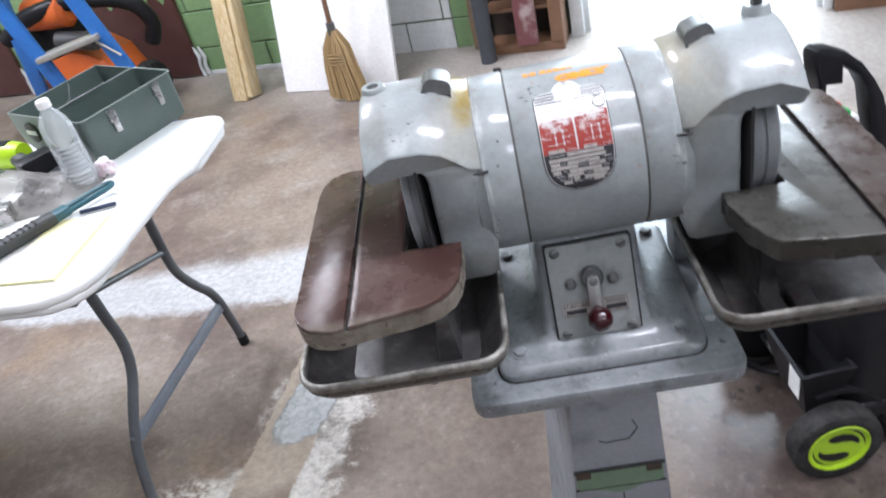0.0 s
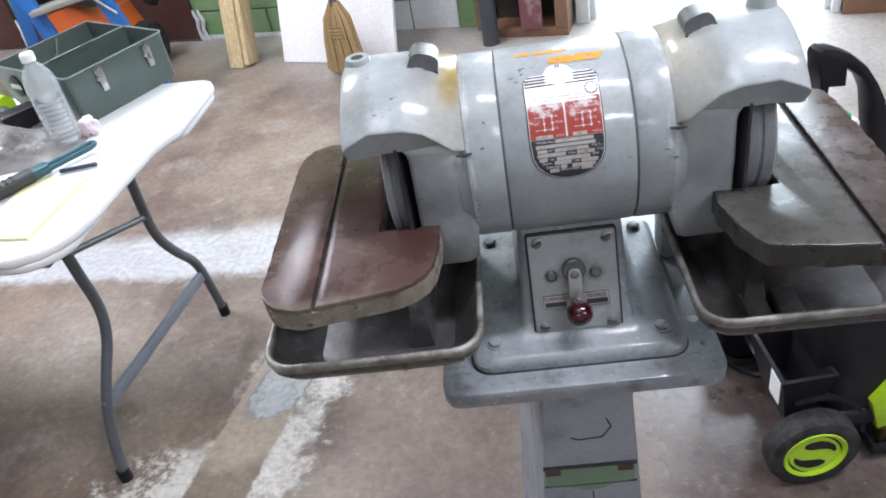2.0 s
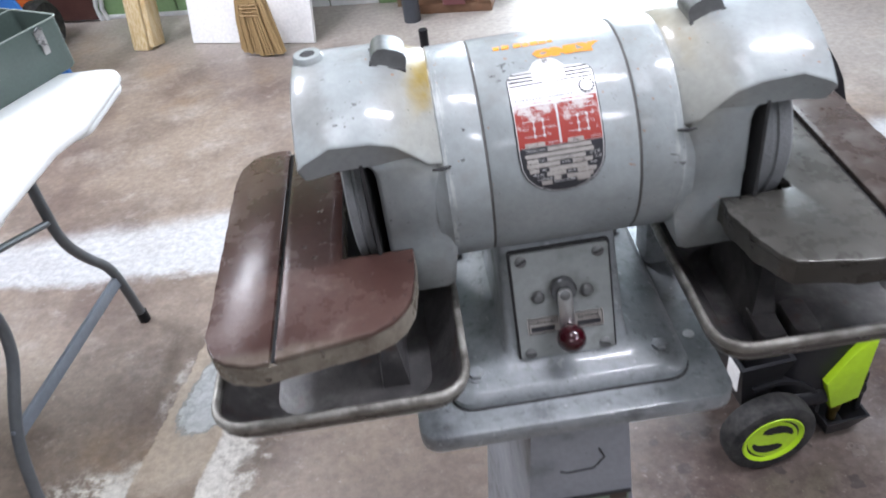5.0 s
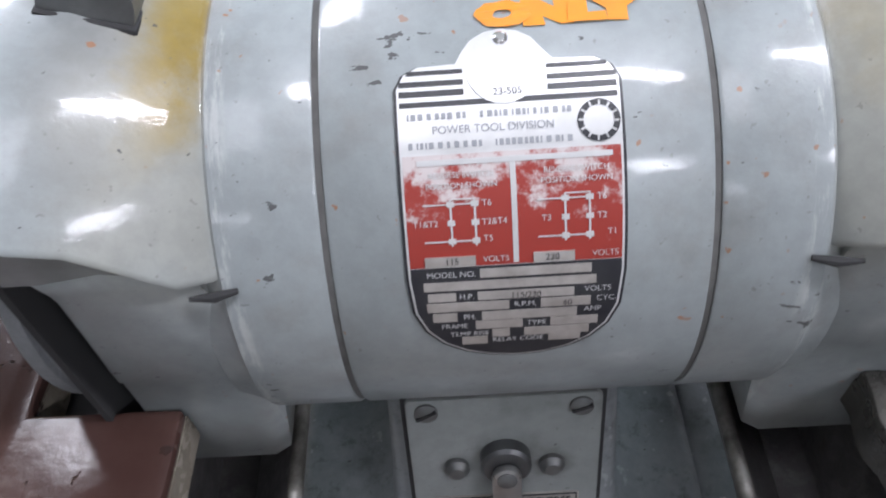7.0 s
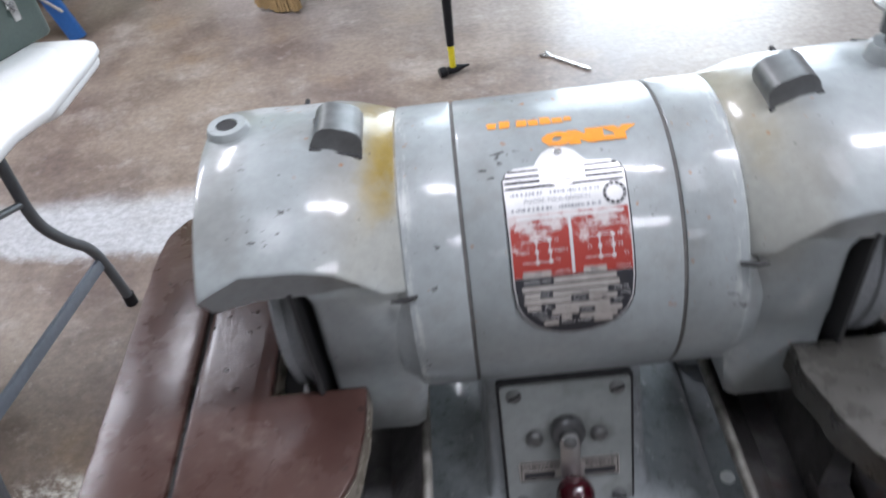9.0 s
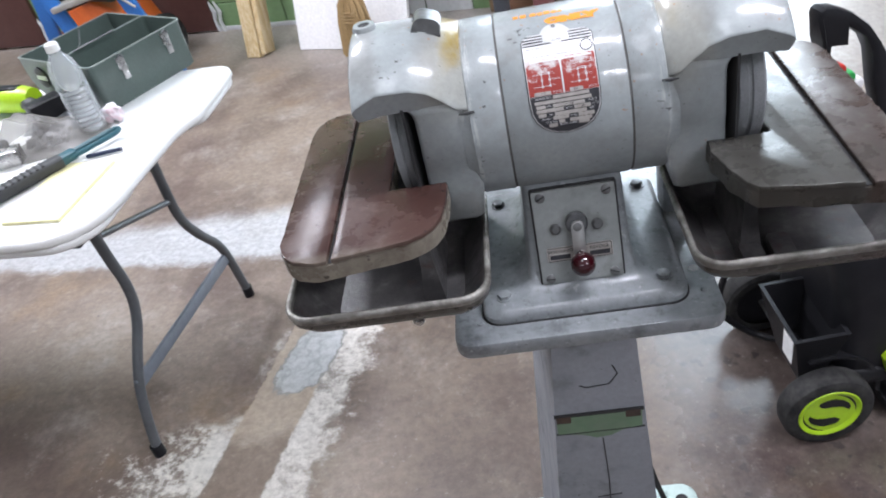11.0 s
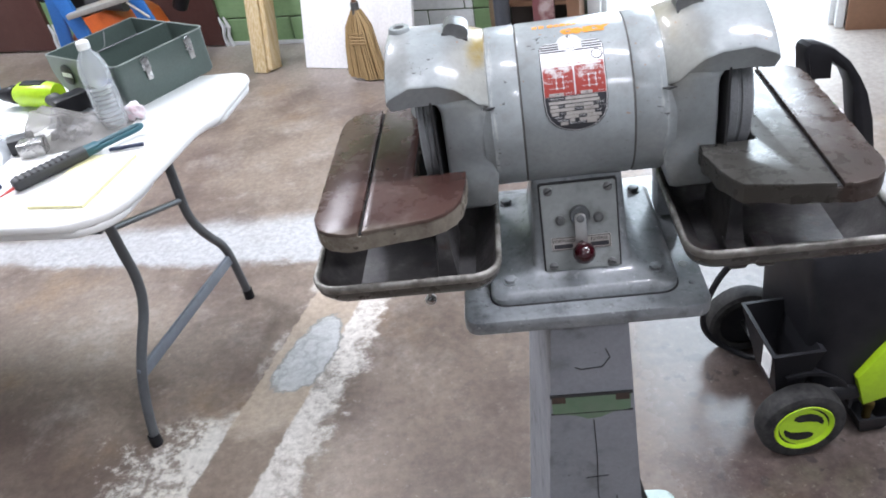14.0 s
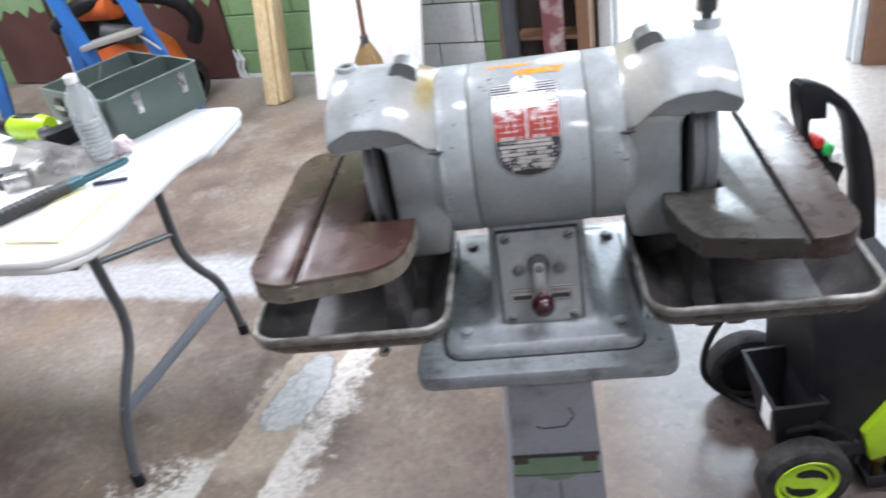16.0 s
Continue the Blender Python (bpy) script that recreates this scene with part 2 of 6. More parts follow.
# lime-white crust along the near edge, ragged outwards
crust = k.math("MULTIPLY", k.step(dw, -0.066, -0.056), k.step(k.math("MULTIPLY_ADD", wob, 0.42, k.math("MULTIPLY_ADD", fine_wob, 0.12, d)), 0.055, 0.0))
crust = k.math("MULTIPLY", k.math("MULTIPLY", crust, k.step(k.math("MULTIPLY_ADD", n3, 0.35, n2), 0.50, 0.68, 0.35, 1.0)), k.math("MULTIPLY", ends, k.step(k.y, 0.2, 0.42, 0.25, 1.0)))
col = k.mix(k.math("MULTIPLY", crust, 0.8), col, k.mix(n3, (0.60, 0.54, 0.48), (0.76, 0.73, 0.69)))
rim_white = k.math("MULTIPLY", k.math("MULTIPLY", k.step(k.math("ABSOLUTE", k.math("ADD", dw, 0.232)), 0.022, 0.006), k.step(n2, 0.46, 0.62)), k.math("MULTIPLY", ends, k.step(k.y, 0.68, 0.8)))
col = k.mix(k.math("MULTIPLY", rim_white, 0.6), col, (0.62, 0.58, 0.54))
# the band of spilt plaster beyond the trench, cut off sharp at its edge
spill = k.math("MULTIPLY", k.step(dw, -0.212, -0.222), k.step(k.math("MULTIPLY_ADD", wob, 0.32, k.math("MULTIPLY_ADD", k.x, -0.10, k.y)), 0.765, 0.69))
spill = k.math("MULTIPLY", k.math("MULTIPLY", spill, k.step(k.math("MULTIPLY_ADD", wob, 0.3, k.x), -1.5, -1.25)), k.step(k.math("ADD", k.math("MULTIPLY", n3, 0.55), k.math("MULTIPLY_ADD", d, 0.9, n2)), 0.36, 0.52))
col = k.mix(k.math("MULTIPLY", spill, 0.85), col, k.mix(n2, (0.58, 0.53, 0.45), (0.74, 0.72, 0.69)))


def blob(cx, cy, rx, ry, rag, turn=0.0):
    c_, s_ = math.cos(radians(turn)), math.sin(radians(turn))
    px, py = k.math("SUBTRACT", k.x, cx), k.math("SUBTRACT", k.y, cy)
    u = k.math("ADD", k.math("MULTIPLY", px, c_), k.math("MULTIPLY", py, s_))
    v = k.math("SUBTRACT", k.math("MULTIPLY", py, c_), k.math("MULTIPLY", px, s_))
    q = k.math("ADD", k.math("POWER", k.math("DIVIDE", u, rx), 2), k.math("POWER", k.math("DIVIDE", v, ry), 2))
    return k.math("MULTIPLY_ADD", wob, rag, k.math("SQRT", q))


# grey cement patch with a pale rim and dark swirls
cement = blob(-0.70, 0.855, 0.068, 0.155, 1.5, -22)
swirl = k.step(k.math("ABSOLUTE", k.math("SUBTRACT", k.noise(9, 3, 0.6), 0.55)), 0.0, 0.05, 0.82, 1.0)
col = k.mix(k.step(cement, 1.08, 1.0), col, (0.27, 0.26, 0.245))
col = k.mix(k.step(cement, 0.98, 0.92, 0, 0.95), col, k.mix(1.0, k.mix(n2, (0.40, 0.40, 0.40), (0.50, 0.505, 0.51)), swirl, "MULTIPLY"))
specks = k.math("MULTIPLY", k.step(k.noise(30, 3, 0.5), 0.72, 0.76, 0, 0.75), k.step(n1, 0.5, 0.6))
col = k.mix(specks, col, (0.06, 0.055, 0.05))
# darker and glossier towards +x on the near side
east_dark = k.math("MULTIPLY", k.step(k.math("MULTIPLY_ADD", wob, 0.5, k.x), 0.0, 0.3), k.step(k.math("MULTIPLY_ADD", wob, 0.5, k.y), 1.5, 0.9))
col = k.mix(east_dark, col, k.mix(1.0, col, (0.47, 0.47, 0.51), "MULTIPLY"))
blots = k.math("MULTIPLY", east_dark, k.step(k.noise(19, 3, 0.5), 0.63, 0.67, 0, 0.7))
col = k.mix(blots, col, (0.05, 0.043, 0.04))
for cx, cy, r_ in ((0.326, 0.724, 0.022), (0.291, 0.601, 0.013), (0.318, 0.579, 0.026), (0.311, 0.427, 0.018), (0.24, 0.66, 0.01), (0.27, 0.50, 0.012)):
    col = k.mix(k.step(blob(cx, cy, r_, r_ * 0.8, 1.2), 1.1, 0.7, 0, 0.75), col, (0.06, 0.05, 0.048))
# darker brown from the trench across to the pedestal
mid_dark = k.math("MULTIPLY", k.math("MULTIPLY", k.step(k.math("MULTIPLY_ADD", wob, 0.4, k.x), -0.6, -0.35), k.step(k.math("MULTIPLY_ADD", wob, 0.5, k.x), 0.3, 0.0)), k.step(k.math("MULTIPLY_ADD", wob, 0.4, k.y), 1.3, 0.85))
col = k.mix(mid_dark, col, k.mix(1.0, col, (0.74, 0.70, 0.66), "MULTIPLY"))
flecks = k.step(k.noise(60, 5, 0.75), 0.58, 0.70, 0, 0.35)
col = k.mix(k.math("MULTIPLY", flecks, k.step(n1, 0.4, 0.6, 0.3, 1.0)), col, (0.46, 0.42, 0.38))
col = k.mix(1.0, col, k.step(n3, 0.25, 0.75, 0.80, 1.18), "MULTIPLY")
raised = k.math("ADD", k.math("MULTIPLY", crust, 0.6), k.math("ADD", k.math("MULTIPLY", spill, 0.5), k.math("MULTIPLY", trench, -0.5)))
k.finish(col, k.math("ADD", k.math("SUBTRACT", k.step(k.math("ADD", n1, k.math("MULTIPLY", wob, 0.5)), 0.3, 0.75, 0.36, 0.58), k.math("MULTIPLY", east_dark, 0.27)), k.math("MULTIPLY", k.math("ADD", crust, spill), 0.3)), k.math("ADD", raised, k.math("MULTIPLY_ADD", n3, 0.3, n2)), 0.25, 0.004)


# where the enamel is knocked off: (x, z) and reach
CHIPPED = ((-0.158, 1.132, 0.022, 0.012), (-0.084, 1.02, 0.01, 0.022), (-0.03, 1.118, 0.02, 0.009), (0.032, 1.112, 0.016, 0.012), (-0.078, 1.09, 0.008, 0.02), (0.085, 1.05, 0.008, 0.03))


def machine_paint(name, base, dark, grime, rough=0.28, amber=False, chips=True, gloss=0.5, dirt=0.0, smudges=()):
    """Old machine enamel: soft grime patches, amber varnish runs by the hood joint, dark chips and scratches."""
    m, k = blank(name)
    a, b, c = k.noise(10 + 8 * dirt, 6, 0.6), k.noise(34, 6, 0.65), k.noise(160, 3)
    col = k.mix(k.step(a, 0.35, 0.66), base, dark)
    col = k.mix(k.step(k.math("MULTIPLY", a, b), 0.27, 0.42, 0, 0.55), col, grime)
    if dirt:
        col = k.mix(k.step(k.noise(70, 6, 0.75), 0.52, 0.72, 0, 0.6 * dirt), col, grime)
        col = k.mix(k.step(k.noise(120, 3, 0.6), 0.64, 0.70, 0, 0.5 * dirt), col, (0.40, 0.42, 0.42))
    for cx, cz, r_ in smudges:      # oily dirt that has gathered round fittings
        q = k.math("ADD", k.math("POWER", k.math("SUBTRACT", k.x, cx), 2), k.math("POWER", k.math("SUBTRACT", k.z, cz), 2))
        q = k.math("MULTIPLY_ADD", k.math("SUBTRACT", b, 0.5), 2.2, k.math("DIVIDE", k.math("SQRT", q), r_))
        col = k.mix(k.step(q, 1.15, 0.35, 0, 0.6), col, grime)
    if amber:
        ax = k.math("ABSOLUTE", k.x)
        run = k.math("MULTIPLY", k.step(ax, 0.089, 0.0925), k.step(k.math("MULTIPLY_ADD", k.math("SUBTRACT", b, 0.5), 0.03, ax), 0.115, 0.099))
        run = k.math("MULTIPLY", run, k.step(k.math("MULTIPLY_ADD", k.math("SUBTRACT", b, 0.5), 0.03, k.z), 1.106, 1.126))
        tan = k.math("MULTIPLY", k.math("MULTIPLY", k.step(ax, 0.089, 0.0925), k.step(k.math("MULTIPLY_ADD", k.math("SUBTRACT", a, 0.5), 0.08, ax), 0.135, 0.112)), k.step(k.math("MULTIPLY_ADD", k.math("SUBTRACT", a, 0.5), 0.08, k.z), 1.06, 1.10))
        col = k.mix(k.math("MULTIPLY", tan, 0.5), col, (0.33, 0.315, 0.26))
        col = k.mix(k.math("MULTIPLY", run, k.math("MULTIPLY", k.step(b, 0.25, 0.6, 0.6, 1.0), k.step(k.x, 0.05, -0.05, 0.3, 1.0))), col, (0.25, 0.17, 0.02))
        rub = k.math("MULTIPLY", k.step(k.math("ABSOLUTE", k.math("SUBTRACT", ax, 0.088)), 0.006, 0.001), k.step(k.noise(60, 5, 0.7, (3, 0.5, 0.5)), 0.5, 0.66))
        col = k.mix(k.math("MULTIPLY", rub, 0.6), col, (0.52, 0.53, 0.52))
        rust = k.step(k.noise(210, 2, 0.4), 0.715, 0.75, 0, 0.75)
        col = k.mix(k.math("MULTIPLY", rust, k.step(a, 0.5, 0.6)), col, (0.30, 0.11, 0.03))
    if chips:
        where = k.step(a, 0.54, 0.62, 0, 0.3)
        for cx, cz, rx, rz in CHIPPED if amber else ():
            q = k.math("ADD", k.math("POWER", k.math("DIVIDE", k.math("SUBTRACT", k.x, cx), rx), 2), k.math("POWER", k.math("DIVIDE", k.math("SUBTRACT", k.z, cz), rz), 2))
            where = k.math("MAXIMUM", where, k.step(q, 1.2, 0.4))
        chip = k.step(k.math("MULTIPLY_ADD", where, 0.085, k.noise(190, 3, 0.55, (0.7, 1.3, 1.3))), 0.725, 0.75)
        col = k.mix(k.math("MULTIPLY", chip, 0.85), col, (0.045, 0.044, 0.045))
    col = k.mix(k.step(k.noise(380, 2, 0.5), 0.70, 0.75, 0, 0.45), col, (0.13, 0.125, 0.115))
    col = k.mix(1.0, col, k.step(c, 0.25, 0.75, 0.91, 1.07), "MULTIPLY")
    k.finish(col, k.step(b, 0.3, 0.7, rough + 0.06, rough + 0.24), k.math("MULTIPLY_ADD", c, 0.5, b), 0.2, 0.0012)
    k.b.inputs["Coat Weight"].default_value, k.b.inputs["Coat Roughness"].default_value = gloss, 0.1
    bump = k.b.inputs["Normal"].links[0].from_socket
    k.l.new(bump, k.b.inputs["Coat Normal"])
    return m


GREY = machine_paint("grey_machine_enamel", (0.318, 0.347, 0.348), (0.259, 0.284, 0.287), (0.20, 0.20, 0.188), amber=True, smudges=((-0.118, 1.128, 0.017), (0.1205, 1.128, 0.017), (-0.1795, 1.131, 0.018), (-0.112, 0.968, 0.03), (0.112, 0.968, 0.03), (-0.088, 0.962, 0.016)))
GREY_DIRTY = machine_paint("grimy_grey_enamel", (0.235, 0.252, 0.262), (0.185, 0.199, 0.209), (0.04, 0.042, 0.046), 0.32, gloss=0.35, dirt=1.0)
GREY_PLATE = machine_paint("switch_plate_enamel", (0.27, 0.285, 0.28), (0.22, 0.235, 0.23), (0.12, 0.12, 0.115), 0.36, gloss=0.15, smudges=((-0.0037, 0.926, 0.02), (-0.026, 0.923, 0.009), (0.018, 0.923, 0.009)))

RUST, k = blank("browned_steel")
a, b, c, wave = k.noise(8, 6, 0.6), k.noise(40, 6, 0.7), k.noise(220, 3), k.noise(26, 3, 0.5)
col = k.mix(k.step(a, 0.36, 0.64), (0.040, 0.020, 0.017), (0.072, 0.040, 0.033))
col = k.mix(k.step(k.math("MULTIPLY", a, b), 0.28, 0.42, 0, 0.5), col, (0.17, 0.135, 0.115))
edge = k.math("ADD", k.step(k.z, 1.0035, 1.002), k.math("MULTIPLY", k.step(k.y, -0.072, -0.086), 0.4))
col = k.mix(k.math("MULTIPLY", k.math("MINIMUM", edge, 1.0), k.step(b, 0.2, 0.6, 0.5, 1.0)), col, k.mix(b, (0.10, 0.085, 0.065), (0.30, 0.27, 0.22)))
pits = k.step(k.noise(130, 2, 0.5), 0.69, 0.73)
col = k.mix(k.math("MULTIPLY", pits, 0.7), col, (0.02, 0.012, 0.01))
k.finish(col, k.step(k.math("ADD", a, k.math("MULTIPLY", b, 0.4)), 0.5, 0.9, 0.17, 0.36), k.math("ADD", k.math("MULTIPLY", wave, 0.7), k.math("SUBTRACT", k.math("MULTIPLY_ADD", c, 0.12, k.math("MULTIPLY", b, 0.5)), k.math("MULTIPLY", pits, 0.8))), 0.55, 0.0013)
k.b.inputs["Metallic"].default_value, k.b.inputs["Specular IOR Level"].default_value = 0.0, 0.24

CASTIRON, k = blank("scuffed_cast_iron")
a, b, c = k.noise(9, 6, 0.6), k.noise(45, 6, 0.7), k.noise(240, 3)
col = k.mix(k.step(a, 0.36, 0.64), (0.058, 0.055, 0.048), (0.115, 0.11, 0.10))
col = k.mix(k.math("MULTIPLY", k.step(k.x, 0.225, 0.235), k.step(a, 0.3, 0.6, 0.35, 0.9)), col, (0.07, 0.048, 0.040))
col = k.mix(k.step(k.math("MULTIPLY", a, b), 0.27, 0.4, 0, 0.55), col, (0.20, 0.192, 0.175))
k.finish(col, k.step(b, 0.3, 0.7, 0.2, 0.42), k.math("MULTIPLY_ADD", c, 0.5, b), 0.4, 0.001)
k.b.inputs["Metallic"].default_value = 0.35

SEAMLINE = material("grimy_seam", (0.085, 0.083, 0.08), 0.9, other=(0.16, 0.158, 0.15), scale=120, rough_var=0.05)
SCAR = material("rusted_weld", (0.045, 0.03, 0.024), 0.8, other=(0.10, 0.06, 0.04), scale=90, bump=0.6, bump_scale=200)
COLUMN = machine_paint("grey_column_enamel", (0.265, 0.275, 0.30), (0.225, 0.235, 0.255), (0.12, 0.125, 0.125), 0.5, gloss=0.0)
ALU = material("printed_aluminium", (0.66, 0.66, 0.66), 0.34, 0.35, other=(0.52, 0.52, 0.51), scale=60)
INK = material("black_print", (0.018, 0.018, 0.024), 0.4, other=(0.05, 0.05, 0.05), scale=90)
REDINK, k = blank("faded_red_print")
a = k.noise(110, 5, 0.7)
up = k.math("MULTIPLY_ADD", k.z, 45.0, -49.2)
worn = k.step(k.math("ADD", a, k.math("MULTIPLY", up, 0.32)), 0.55, 0.72, 0, 0.92)
k.finish(k.mix(worn, (0.30, 0.035, 0.025), (0.60, 0.56, 0.55)), 0.4)
SILVERINK = material("bare_silver_field", (0.50, 0.47, 0.44), 0.36, 0.4, other=(0.28, 0.24, 0.21), scale=140)
GREYINK = material("faint_grey_print", (0.30, 0.31, 0.33), 0.5)
ORANGE = material("orange_stencil_paint", (0.78, 0.27, 0.01), 0.5, other=(0.62, 0.24, 0.03), scale=70)
MAROON = material("maroon_paint", (0.085, 0.034, 0.030), 0.5, other=(0.13, 0.065, 0.055), scale=7, bump=0.3, bump_scale=60)
PINE, k = blank("pine_lumber")
a, b, c = k.noise(5, 6, 0.6), k.noise(16, 5, 0.6, (9, 9, 0.35)), k.noise(60, 4, 0.6, (6, 6, 0.5))
col = k.mix(k.step(b, 0.4, 0.62), (0.74, 0.62, 0.40), (0.58, 0.42, 0.20))
col = k.mix(k.step(a, 0.4, 0.7, 0, 0.4), col, (0.50, 0.36, 0.18))
k.finish(col, 0.55, k.math("MULTIPLY_ADD", c, 0.4, b), 0.2, 0.002)
SCREW = material("dull_screw_steel", (0.20, 0.205, 0.205), 0.38, 0.6, other=(0.10, 0.10, 0.10), scale=90)
WOODBROWN = material("brown_board", (0.20, 0.105, 0.06), 0.55, other=(0.13, 0.07, 0.04), scale=6, bump=0.2, bump_scale=50)
STRAW = material("broom_straw", (0.40, 0.275, 0.13), 0.65, other=(0.30, 0.20, 0.09), scale=60)
BLUE = material("blue_fibreglass", (0.03, 0.17, 0.52), 0.4, other=(0.025, 0.13, 0.42), scale=9)
ALUSTEP = material("dull_aluminium", (0.42, 0.41, 0.38), 0.45, 0.5, other=(0.3, 0.29, 0.27), scale=15)
ORANGEPLASTIC = material("orange_plastic", (0.60, 0.12, 0.02), 0.4, other=(0.48, 0.09, 0.02), scale=8)
TEAL = material("teal_plastic", (0.025, 0.10, 0.125), 0.4, other=(0.02, 0.08, 0.10), scale=12)
CHARCOAL = material("charcoal_rubber_grip", (0.035, 0.038, 0.04), 0.55, other=(0.05, 0.052, 0.055), scale=30)
YELLOWPAPER = material("yellow_legal_paper", (0.80, 0.75, 0.42), 0.6, other=(0.79, 0.75, 0.46), scale=6)
REDP = material("red_plastic", (0.5, 0.03, 0.02), 0.35)
GREENP = material("green_plastic", (0.03, 0.36, 0.08), 0.35)
YELLOWP = material("yellow_plastic", (0.72, 0.60, 0.02), 0.35)
BRASS = material("dull_brass", (0.36, 0.25, 0.08), 0.35, 0.8, other=(0.20, 0.14, 0.05), scale=40)
NAVY = material("navy_plastic", (0.02, 0.03, 0.07), 0.35)

CLEAR = bpy.data.materials.new("clear_plastic_bottle")
CLEAR.use_nodes = True
p = CLEAR.node_tree.nodes["Principled BSDF"]
p.inputs["Base Color"].default_value = (0.80, 0.84, 0.87, 1)
p.inputs["Alpha"].default_value, p.inputs["Roughness"].default_value = 0.30, 0.04
FILM = bpy.data.materials.new("cloudy_plastic_film")
FILM.use_nodes = True
p = FILM.node_tree.nodes["Principled BSDF"]
p.inputs["Base Color"].default_value = (0.27, 0.258, 0.24, 1)
p.inputs["Alpha"].default_value, p.inputs["Roughness"].default_value = 0.5, 0.42

BLACK = material("black_moulded_plastic", (0.012, 0.012, 0.014), 0.38, other=(0.024, 0.024, 0.026), scale=20, bump=0.12, bump_scale=300)
RUBBER = material("dusty_black_rubber", (0.018, 0.018, 0.019), 0.7, other=(0.085, 0.082, 0.078), scale=45, bump=0.3, bump_scale=200)

TRAYIN, k = blank("oily_cast_tray")
a, b, c = k.noise(14, 6, 0.65), k.noise(60, 6, 0.7), k.noise(240, 3)
col = k.mix(k.step(a, 0.36, 0.62), (0.045, 0.043, 0.044), (0.11, 0.104, 0.102))
col = k.mix(k.step(k.math("MULTIPLY", a, b), 0.26, 0.40, 0, 0.7), col, (0.19, 0.185, 0.18))
col = k.mix(k.step(k.noise(26, 5, 0.6), 0.58, 0.68, 0, 0.6), col, (0.075, 0.036, 0.026))
k.finish(col, k.step(b, 0.3, 0.7, 0.28, 0.5), k.math("MULTIPLY_ADD", c, 0.5, b), 0.4, 0.0012)
# paler than the box paint: the highlight along its rims as colour
BOXRIM_HIGHLIGHT = material("grey_green_rim_highlight", (0.27, 0.31, 0.285), 0.34, 0.2, other=(0.20, 0.23, 0.21), scale=60)
WATER = bpy.data.materials.new("still_water")
WATER.use_nodes = True
p = WATER.node_tree.nodes["Principled BSDF"]
p.inputs["Transmission Weight"].default_value, p.inputs["IOR"].default_value, p.inputs["Roughness"].default_value = 1.0, 1.33, 0.0
CLEARFILM = bpy.data.materials.new("clear_crinkled_film")
CLEARFILM.use_nodes = True
p = CLEARFILM.node_tree.nodes["Principled BSDF"]
p.inputs["Base Color"].default_value = (0.42, 0.45, 0.48, 1)
p.inputs["Alpha"].default_value, p.inputs["Roughness"].default_value = 0.5, 0.25
for m_ in (BLACK, RUBBER):
    m_.node_tree.nodes["Principled BSDF"].inputs["Specular IOR Level"].default_value = 0.16

# ---- room ----
WALL = frame_of((0.32, 3.02, 0), (0.966, -0.259, 0), (0, 0, 1))   # along the rear wall: x towards the doorway, y away from the room


def text_mesh(words, size, depth=0.0, fat=0.0):
    cu = bpy.data.curves.new("words", "FONT")
    cu.body, cu.size, cu.align_x, cu.align_y, cu.extrude = words, size, "CENTER", "CENTER", depth
    cu.offset = fat
    ob = new("words", cu)
    me = bpy.data.meshes.new_from_object(ob.evaluated_get(bpy.context.evaluated_depsgraph_get()))
    bm = bmesh.new()
    bm.from_mesh(me)
    bpy.data.objects.remove(ob)
    bpy.data.curves.remove(cu)
    bpy.data.meshes.remove(me)
    return bm


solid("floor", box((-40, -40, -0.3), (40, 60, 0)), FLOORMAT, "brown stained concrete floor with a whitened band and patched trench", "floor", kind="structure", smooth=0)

GREENWALL = material("green_block_paint", (0.18, 0.30, 0.135), 0.55, other=(0.24, 0.35, 0.19), scale=6, bump=0.5, bump_scale=45)
WHITEWALL = material("white_block_paint", (0.66, 0.68, 0.69), 0.6, other=(0.52, 0.53, 0.52), scale=5, bump=0.5, bump_scale=45)
MORTAR = material("painted_mortar", (0.09, 0.13, 0.075), 0.8, other=(0.12, 0.15, 0.10), scale=20)
wall_north = solid("wall_north", box((-6, 0.004, 0), (0.0, 0.2, 3.0), m=WALL), MORTAR, "green and white painted concrete block wall", "wall", kind="structure")
solid("wall_north_east", box((1.137, 0, 0), (6, 0.2, 3.0), m=WALL), WHITEWALL, "pale painted wall beside the doorway", "wall", kind="structure")
solid("wall_lintel", box((0.0, 0, 2.75), (1.137, 0.2, 3.0), m=WALL), WHITEWALL, "pale painted wall over the doorway", "wall", kind="structure")
solid("wall_west", box((-5.2, -5, 0), (-5.0, 6, 3.0)), WHITEWALL, "pale painted side wall", "wall", kind="structure")
solid("wall_east", box((4.5, -5, 0), (4.7, 3.5, 3.0)), WHITEWALL, "pale painted side wall", "wall", kind="structure")
solid("wall_south", box((-5.2, -5.2, 0), (4.7, -5.0, 3.0)), WHITEWALL, "pale painted end wall", "wall", kind="structure")
solid("ceiling", box((-5.4, -5.4, 3.0), (4.9, 5, 3.2)), WHITEWALL, "white painted ceiling", "ceiling", kind="structure")
solid("baseboard", box((-3.6, -0.012, 0), (-0.95, 0.0, 0.022), 0.002, m=WALL), WHITEWALL, "chipped white strip along the foot of the wall", "baseboard", kind="structure")
for name, x0, x1 in (("trim", 0.015, 0.075), ("trim", 1.10, 1.135)):
    solid(name, box((x0, -0.03, 0), (x1, 0.21, 2.75), 0.004, m=WALL), WHITEWALL, "scuffed white painted door jamb", "door jamb", kind="structure")
    solid(name, box((x0 + (0.06 if x0 < 1 else -0.025), 0.02, 0), (x0 + (0.085 if x0 < 1 else 0.0), 0.16, 2.75), 0.003, m=WALL), WHITEWALL, "white painted door stop", "door jamb", kind="structure")

